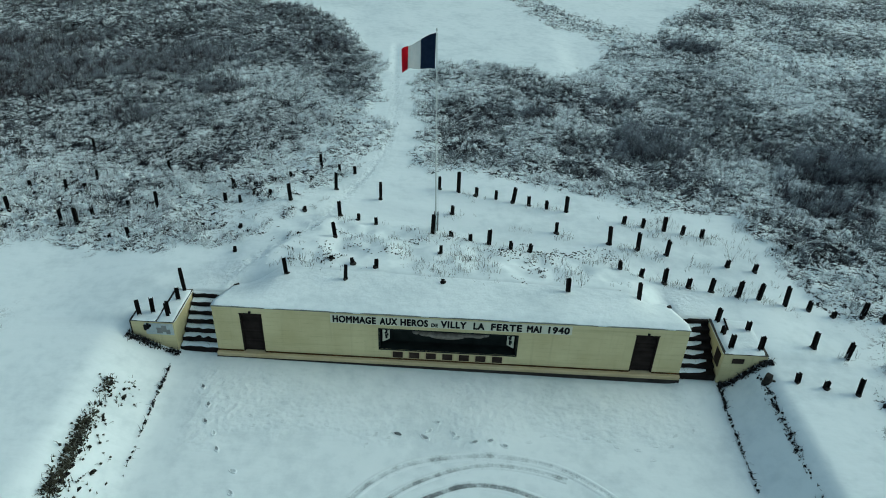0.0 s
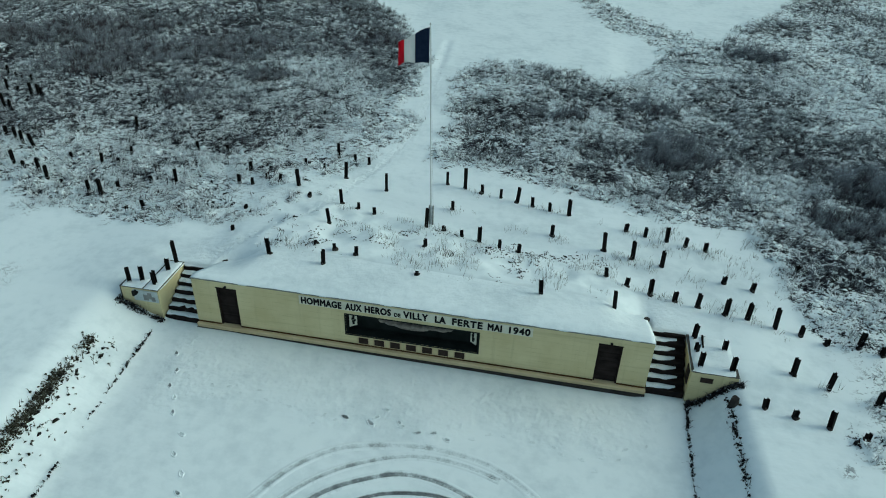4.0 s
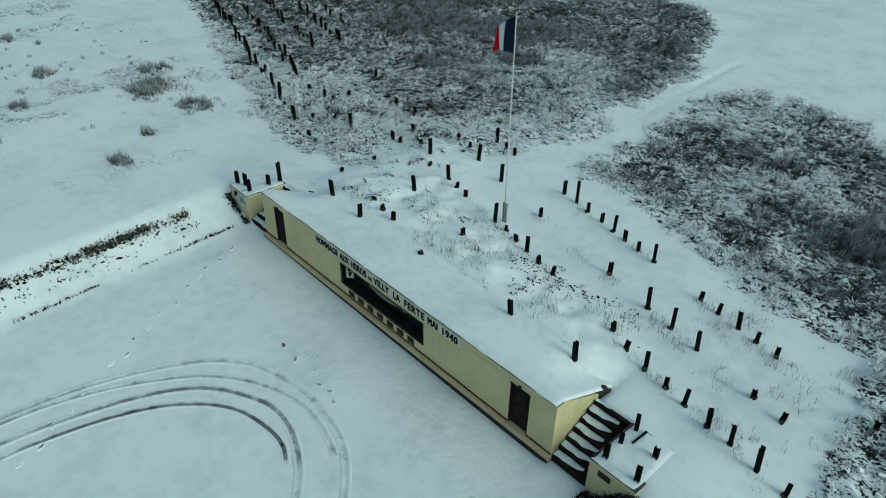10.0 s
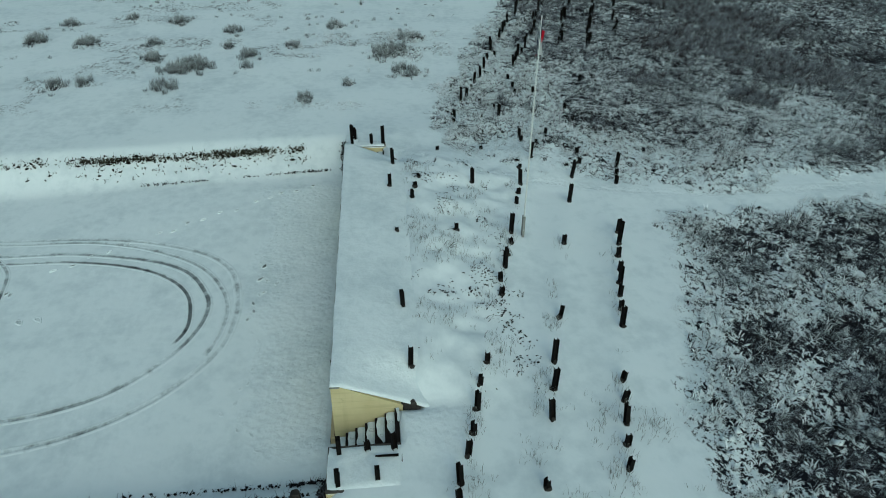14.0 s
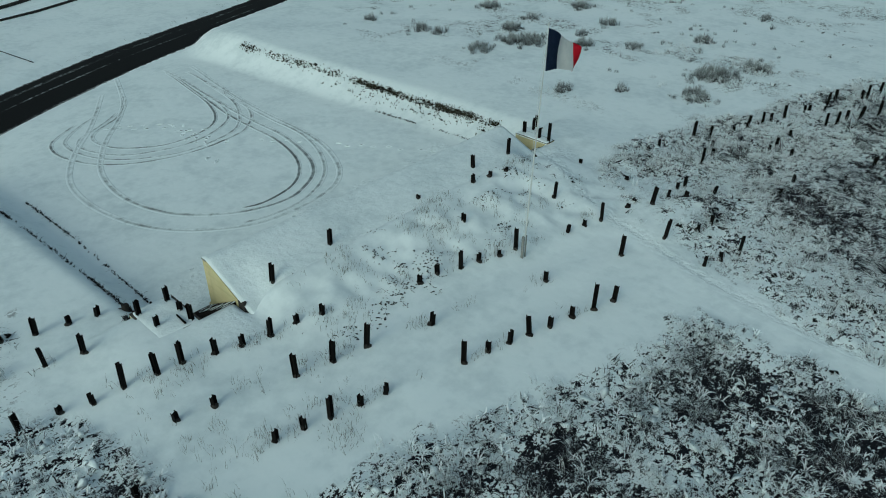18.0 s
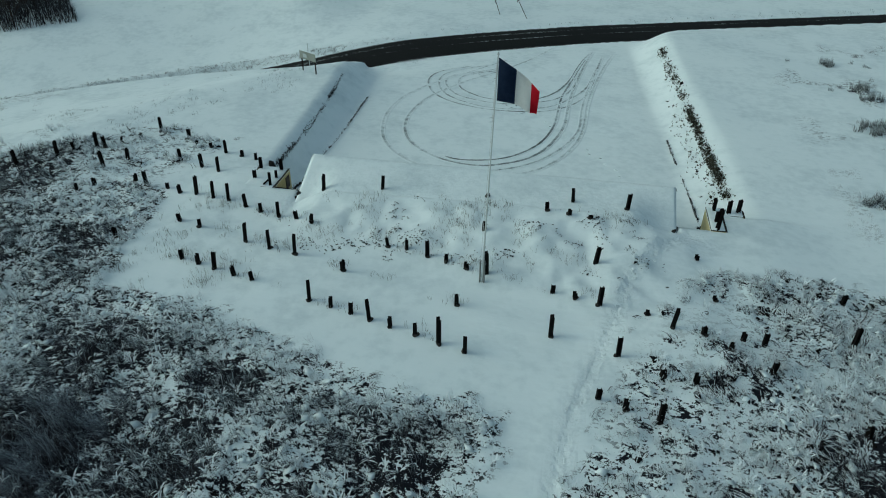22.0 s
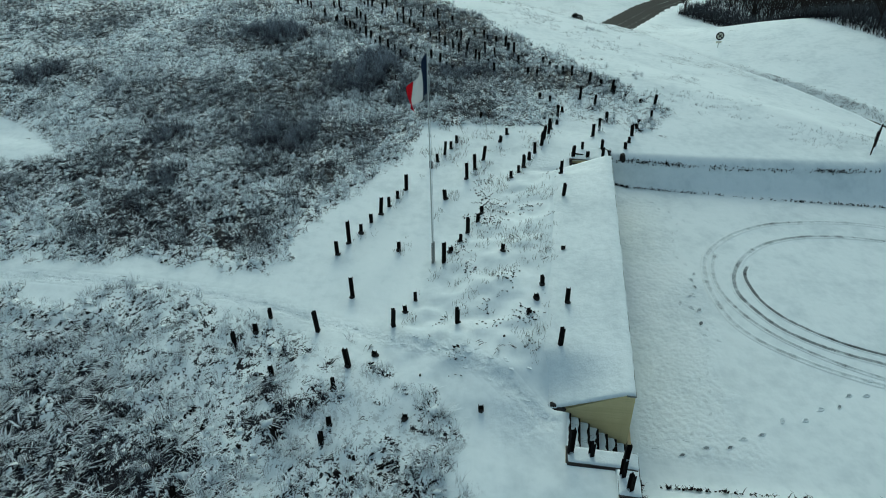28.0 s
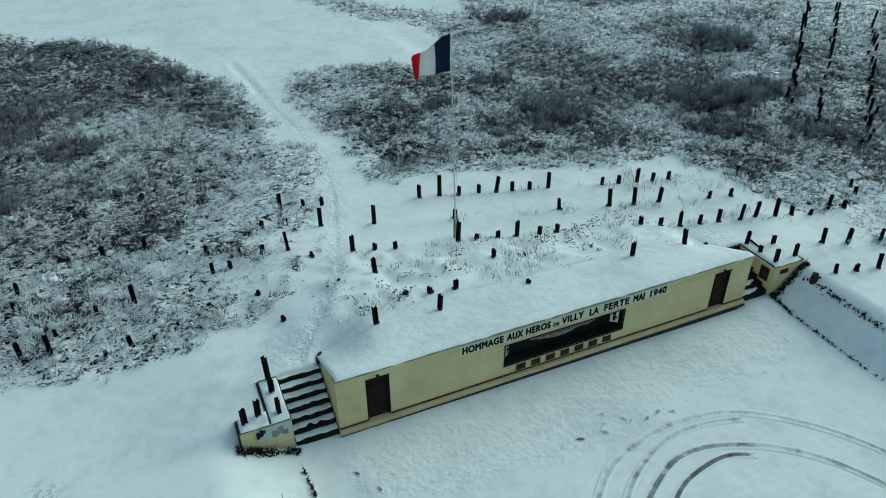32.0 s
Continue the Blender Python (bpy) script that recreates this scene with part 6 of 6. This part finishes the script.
# round road sign beyond the crest
sx, sy = 59.4, 6.6
sign = thing("road_sign", "round white road sign with a dark ring and small plate below", "road sign", (sx, sy, gz(sx, sy)), turn=-80)
SZ = -4.05 - gz(sx, sy)
part("post", rod(bmesh.new(), (0, 0, -0.3), (0, 0, SZ + 0.4), 0.04, 0.04), steel_grey, sign)
bm = bmesh.new()
rod(bm, (0, -0.04, SZ), (0, -0.065, SZ), 0.48, 0.48, 24)
disc = part("disc", bm, panel_mat, sign)
bm = bmesh.new()
outer = [bm.verts.new((0.49 * math.cos(a), -0.075, SZ + 0.49 * math.sin(a))) for a in np.linspace(0, 2 * math.pi, 25)[:-1]]
inner = [bm.verts.new((0.34 * math.cos(a), -0.075, SZ + 0.34 * math.sin(a))) for a in np.linspace(0, 2 * math.pi, 25)[:-1]]
for i in range(24):
    bm.faces.new((outer[i], outer[(i + 1) % 24], inner[(i + 1) % 24], inner[i]))
part("ring", bm, letter_mat, disc, "dark ring")
bm = boxes((-0.4, 0.4, -0.085, -0.077, -0.06, 0.06), (-0.07, 0.07, -0.084, -0.0765, -0.22, 0.22))
bmesh.ops.rotate(bm, verts=bm.verts, cent=(0, 0, 0), matrix=Matrix.Rotation(radians(40), 3, "Y"))
bmesh.ops.translate(bm, verts=bm.verts, vec=(0, 0, SZ))
part("bar", bm, letter_mat, disc, "dark diagonal bar")
part("plate", boxes((-0.32, 0.32, -0.065, -0.04, SZ - 0.85, SZ - 0.58), bevel=0.01), panel_mat, sign, "small pale plate")


# timber pen south of the road
# a stair with handrails up the far bank, a guard rail at its head
def rail_line(name, label, points, posts):
    """A bar through points given with heights above the ground, on thin posts."""
    x0, y0 = points[0][:2]
    z0 = gz(x0, y0)
    t = thing(name, label, "railing", (x0, y0, z0), group="rails of the far stair")
    local = [(x - x0, y - y0, gz(x, y) - z0 + h) for x, y, h in points]
    for a, b in zip(local[:-1], local[1:]):
        part("bar", rod(bmesh.new(), a, b, 0.035, 0.035, 6), rail_mat, t)
    for i in posts:
        x, y, z = local[i]
        part("post", rod(bmesh.new(), (x, y, z - points[i][2] - 0.3), (x, y, z), 0.035, 0.035, 6), rail_mat, t)


rail_line("stair_rail", "thin dark handrail beside a snowed-over stair", [(4.3, -20.1, 0.12), (5.4, -24.6, 0.4), (7.3, -31.0, 0.5)], (1, 2))
rail_line("stair_rail", "thin dark handrail beside a snowed-over stair", [(1.4, -19.3, 0.12), (3.0, -25.6, 0.4), (5.0, -32.2, 0.5)], (1, 2))
rail_line("guard_rail", "dark metal guard rail at the head of a stair", [(7.3, -31.1, 0.9), (6.2, -31.6, 0.9), (5.0, -32.3, 0.9)], (0, 1, 2))
rail_line("guard_rail", "low dark metal bar at the head of a stair", [(7.9, -31.0, 0.12), (7.3, -31.13, 0.12), (6.2, -31.63, 0.12), (3.6, -32.8, 0.12)], (0, 3))
plate = thing("sign", "pale tilted panel on two dark posts by the stair", "sign", (3.65, -30.7, gz(3.65, -30.7)), turn=55)
for sx in (-0.5, 0.5):
    part("post", rod(bmesh.new(), (sx, 0, -0.3), (sx, 0, 1.0), 0.04, 0.04, 6), rail_mat, plate)
part("panel", boxes((-0.75, 0.75, -0.05, -0.01, 0.9, 1.45), bevel=0.01), panel_mat, plate)
part("snow_ridge", boxes((-0.75, 0.75, -0.09, 0.02, 1.452, 1.5), bevel=0.015), snow_mat, plate)


# signs and a board on the far side of the bend
def small_sign(x, y, turn, post, w, h, round_face, label):
    t = thing("road_sign", label, "road sign", (x, y, gz(x, y)), turn=turn)
    part("post", rod(bmesh.new(), (0, 0, -0.4), (0, 0, post), 0.045, 0.045), steel_grey, t)
    if round_face:
        plate = part("disc", rod(bmesh.new(), (0, -0.05, post), (0, -0.075, post), w / 2, w / 2, 20), dim_stone if "dark" in label else concrete_mat, t, "grey back of the disc")
    else:
        plate = part("plate", boxes((-w / 2, w / 2, -0.075, -0.05, post - h / 2, post + h / 2), bevel=0.01), concrete_mat, t, "grey back of the plate")
    for z in (post - h * 0.2, post + h * 0.2):
        part("bracket", boxes((-w * 0.3, w * 0.3, -0.049, 0.05, z - 0.02, z + 0.02)), steel_grey, plate)
    part("small_plate", boxes((-w * 0.35, w * 0.35, -0.075, -0.05, post - h * 0.5 - 0.32, post - h * 0.5 - 0.06), bevel=0.01), concrete_mat, t)


small_sign(74.6, 22.6, 65, -6.56 - gz(74.6, 22.6), 1.0, 0.95, True, "round road sign seen from its dark back")
small_sign(105.9, 22.2, 75, 1.6, 0.95, 0.95, True, "round road sign seen from its grey back")
small_sign(108.1, 28.3, 75, 1.3, 0.8, 0.95, False, "square road sign on a thin post by the bend")
small_sign(112.0, 38.3, 75, 1.0, 0.75, 0.6, False, "low road sign in the snow beyond the bend")
notice_board(120.0, 45.8, 70, 4.2, 1.1, 1.9)
notice_board(106.5, 24.0, 70, 2.0, 0.9, 2.3)


for x, y in ((113.4, 26.1), (110.0, 25.0)):
    fp = thing("fence_post", "thin dark fence post in the snow beyond the bend", "post", (x, y, gz(x, y)), group="posts beyond the bend")
    part("shaft", rod(bmesh.new(), (0, 0, -0.4), (0.04, 0, 1.9), 0.06, 0.05, 7), wood_dark, fp)
    part("cap", rod(bmesh.new(), (0.04, 0, 1.9), (0.04, 0, 1.97), 0.075, 0.03, 7), snow_mat, fp, "cap of snow")


bush_place = (85.1, 22.9, gz(85.1, 22.9))
bush = thing("bush", "small round evergreen bush in the snow by the bend", "bush", bush_place)
part("stem", rod(bmesh.new(), (0, 0, -0.3), (0.05, 0, 0.8), 0.06, 0.03, 6), bark_mat, bush)
r3 = np.random.default_rng(21)
u = r3.normal(0, 1, (900, 3))
u = u / np.linalg.norm(u, axis=1)[:, None] * (0.35 + 0.65 * r3.random((900, 1)) ** 0.5) * (1.0, 1.0, 0.85)
tip = u + r3.normal(0, 0.22, (900, 3))
wide = r3.normal(0, 0.09, (900, 3))
leaf_v = np.stack([u - wide, u + wide, tip], axis=1).reshape(-1, 3) + (0, 0, 0.95)
crown = mesh_of("crown", leaf_v, np.arange(2700).reshape(-1, 3), leaf_mat)
crown.parent = bush
bush.scale = (0.55, 0.55, 0.55)


# low kerb walls and a dark bank at the far south
def line_wall(name, a, b, h, w, mat, label):
    a, b = Vector(a), Vector(b)
    d = b - a
    n = int(d.length / 2.0)
    t = thing(name, label, "wall", (a.x, a.y, gz(a.x, a.y)), kind="structure")
    for i in range(n):
        p, q = a + d * (i / n), a + d * ((i + 1) / n)
        bm = bmesh.new()
        u = d.normalized()
        s = Vector((-u.y, u.x)) * w / 2
        lo = [bm.verts.new((v.x - a.x, v.y - a.y, gz(c.x, c.y) - 0.3 - gz(a.x, a.y))) for c, v in ((p, p - s), (q, q - s), (q, q + s), (p, p + s))]
        hi = [bm.verts.new((v.co.x, v.co.y, v.co.z + 0.3 + h)) for v in lo]
        bm.faces.new(lo[::-1])
        bm.faces.new(hi)
        for k in range(4):
            bm.faces.new((lo[k], lo[(k + 1) % 4], hi[(k + 1) % 4], hi[k]))
        part("length", bm, mat, t)


line_wall("retaining_wall", (30, -24.5), (6.6, -33.0), 0.35, 0.3, kerb_mat, "low dark retaining wall beyond the road")
line_wall("retaining_wall", (4.3, -36.9), (-16.0, -44.4), 0.3, 0.25, kerb_mat, "low dark wall beyond the road")
line_wall("retaining_wall", (-1.2, -34.3), (-14.0, -38.9), 0.2, 0.2, kerb_mat, "low dark wall beyond the road")
line_wall("retaining_wall", (30, -29), (14, -35.2), 0.35, 0.3, kerb_mat, "low dark retaining wall beyond the road")


# ---- copse beyond the bend ----
def bare_tree(seed, h):
    """A leafless tree: tapering trunk, limbs and many fine twigs."""
    r = random.Random(seed)
    limbs, twigs = bmesh.new(), []
    rod(limbs, (0, 0, -0.4), (r.gauss(0, 0.1), r.gauss(0, 0.1), h * 0.45), 0.11, 0.08, 6)

    def grow(p, d, length, rad, depth):
        q = p + d * length
        if depth <= 1:
            rod(limbs, p, q, rad, rad * 0.6, 5)
        else:
            twigs.append((p, q, rad))
        if depth < 4:
            for _ in range(3 if depth < 3 else 4):
                nd = (d + Vector((r.gauss(0, 0.55), r.gauss(0, 0.55), r.gauss(0.12, 0.3)))).normalized()
                grow(p + d * length * r.uniform(0.45, 1.0), nd, length * r.uniform(0.5, 0.75), rad * 0.55, depth + 1)
    for i in range(4):
        a = 2 * math.pi * i / 4 + r.uniform(0, 1)
        grow(Vector((0, 0, h * r.uniform(0.12, 0.42))), Vector((0.6 * math.cos(a), 0.6 * math.sin(a), 0.8)).normalized(), h * r.uniform(0.22, 0.34), 0.05, 0)
    verts, tris = [], []
    for p, q, rad in twigs:
        w = Vector((r.gauss(0, 1), r.gauss(0, 1), r.gauss(0, 1))).normalized() * max(rad, 0.02)
        b = len(verts)
        verts += [p - w, p + w, q]
        tris.append((b, b + 1, b + 2))
    return limbs, np.array([tuple(v) for v in verts]), np.array(tris)


def tree_kind(seed, h):
    limbs, verts, tris = bare_tree(seed, h)
    t = thing("bare_tree", "dark leafless tree in a dense roadside copse", "tree", group="copse beyond the bend")
    part("trunk", limbs, bark_mat, t)
    c = mesh_of("crown", verts, tris, bark_mat)
    c.parent = t
    return t


KINDS = [tree_kind(s, h) for s, h in ((1, 6.5), (2, 5.5), (3, 7.0), (4, 4.5))]
COPSE = [(94, 6.5), (85, 1.8), (74, -2.6), (62, -6.6), (54, -9.0), (49, -12.5), (53, -17), (60, -26), (80, -38), (128, -36), (128, -12)]
r2 = random.Random(8)
spots = []
while len(spots) < 150:
    x, y = r2.uniform(48, 122), r2.uniform(-36, 7)
    if bool(inside(COPSE, x, y)) and road_at(x, y)[0] < -5:
        spots.append((x, y))
for i, (x, y) in enumerate(spots):
    m = pose(x, y, gz(x, y), 0, 0, r2.uniform(0, 360))
    if i < 4:
        KINDS[i].matrix_basis = m
    else:
        o = copy_thing(KINDS[i % 4], m)
        k = r2.uniform(0.75, 1.2)
        o.scale = (k, k, k)

# undergrowth of the copse, weeds along the verges
x, y = scatter(90000, 48, 128, -38, 8, lambda x, y: inside(COPSE, x, y) * np.where(y > 8 - 0.62 * (96 - x) - 9, 1.0, 0.35), rng)
blades("undergrowth", x, y, land(x, y), rng.uniform(0.6, 2.2, len(x)), rng.uniform(0.03, 0.07, len(x)), rng.uniform(0.1, 0.6, len(x)), rng.uniform(0, 6.28, len(x)), blade_dark, "dark bramble undergrowth below the copse")


def verge(x, y):
    d, _ = road_at(x, y)
    lumps = smooth(0.45, 0.75, value_noise(x, y, 1.2, 3))
    south = 0.5 * (d < 0) * smooth(3.0, 3.2, -d) * smooth(4.3, 3.5, -d) * smooth(12, 18, x) * smooth(52, 38, x)
    return south + (smooth(3.0, 3.25, np.abs(d)) * smooth(4.4, 3.4, np.abs(d)) * (0.25 + 0.5 * (d < 0)) + 0.10 * smooth(24, 12, -d) * smooth(6, 9, -d) * smooth(15, 28, x) * smooth(0.55, 0.8, value_noise(x, y, 2.5, 1))) * lumps * (np.abs(x + 1.5) > 9 * (d > 0))


cx, cy = scatter(40000, 14, 56, -14, 16, lambda x, y: smooth(2.9, 3.2, -road_at(x, y)[0]) * smooth(4.6, 3.6, -road_at(x, y)[0]) * smooth(14, 20, x) * smooth(54, 44, x) * (0.25 + 0.75 * value_noise(x, y, 1.5, 2)), rng)
x, y, k = tufts(cx, cy, 6, 0.2, rng)
blades("verge_thatch", x, y, land(x, y), rng.uniform(0.04, 0.14, k.size), rng.uniform(0.02, 0.04, k.size), rng.uniform(0.2, 1.2, k.size), rng.uniform(0, 6.28, k.size), blade_dark, "dark dead weeds along the far verge of the road")
# faint growth on the open snow
cx, cy = scatter(60000, 16, 66, 2, 48, lambda x, y: 0.16 * smooth(0.5, 0.8, 0.6 * value_noise(x, y, 3.0, 1) + 0.4 * value_noise(x, y, 0.7, 3)) * (growth(x, y) < 0.1) * (road_at(x, y)[0] > 6), rng)
x, y, k = tufts(cx, cy, 5, 0.25, rng)
blades("sparse_grass", x, y, land(x, y), rng.uniform(0.08, 0.28, k.size), rng.uniform(0.01, 0.02, k.size), rng.uniform(0.3, 1.4, k.size), rng.uniform(0, 6.28, k.size), blade_frost, "sparse frosted grass tips on the open snow")
cx, cy = scatter(60000, -60, 80, -50, 24, verge, rng)
x, y, k = tufts(cx, cy, 5, 0.2, rng)
blades("verge_weeds", x, y, land(x, y), rng.uniform(0.05, 0.2, k.size), rng.uniform(0.015, 0.03, k.size), rng.uniform(0.2, 1.2, k.size), rng.uniform(0, 6.28, k.size), blade_frost, "frosted weeds along the road verges")
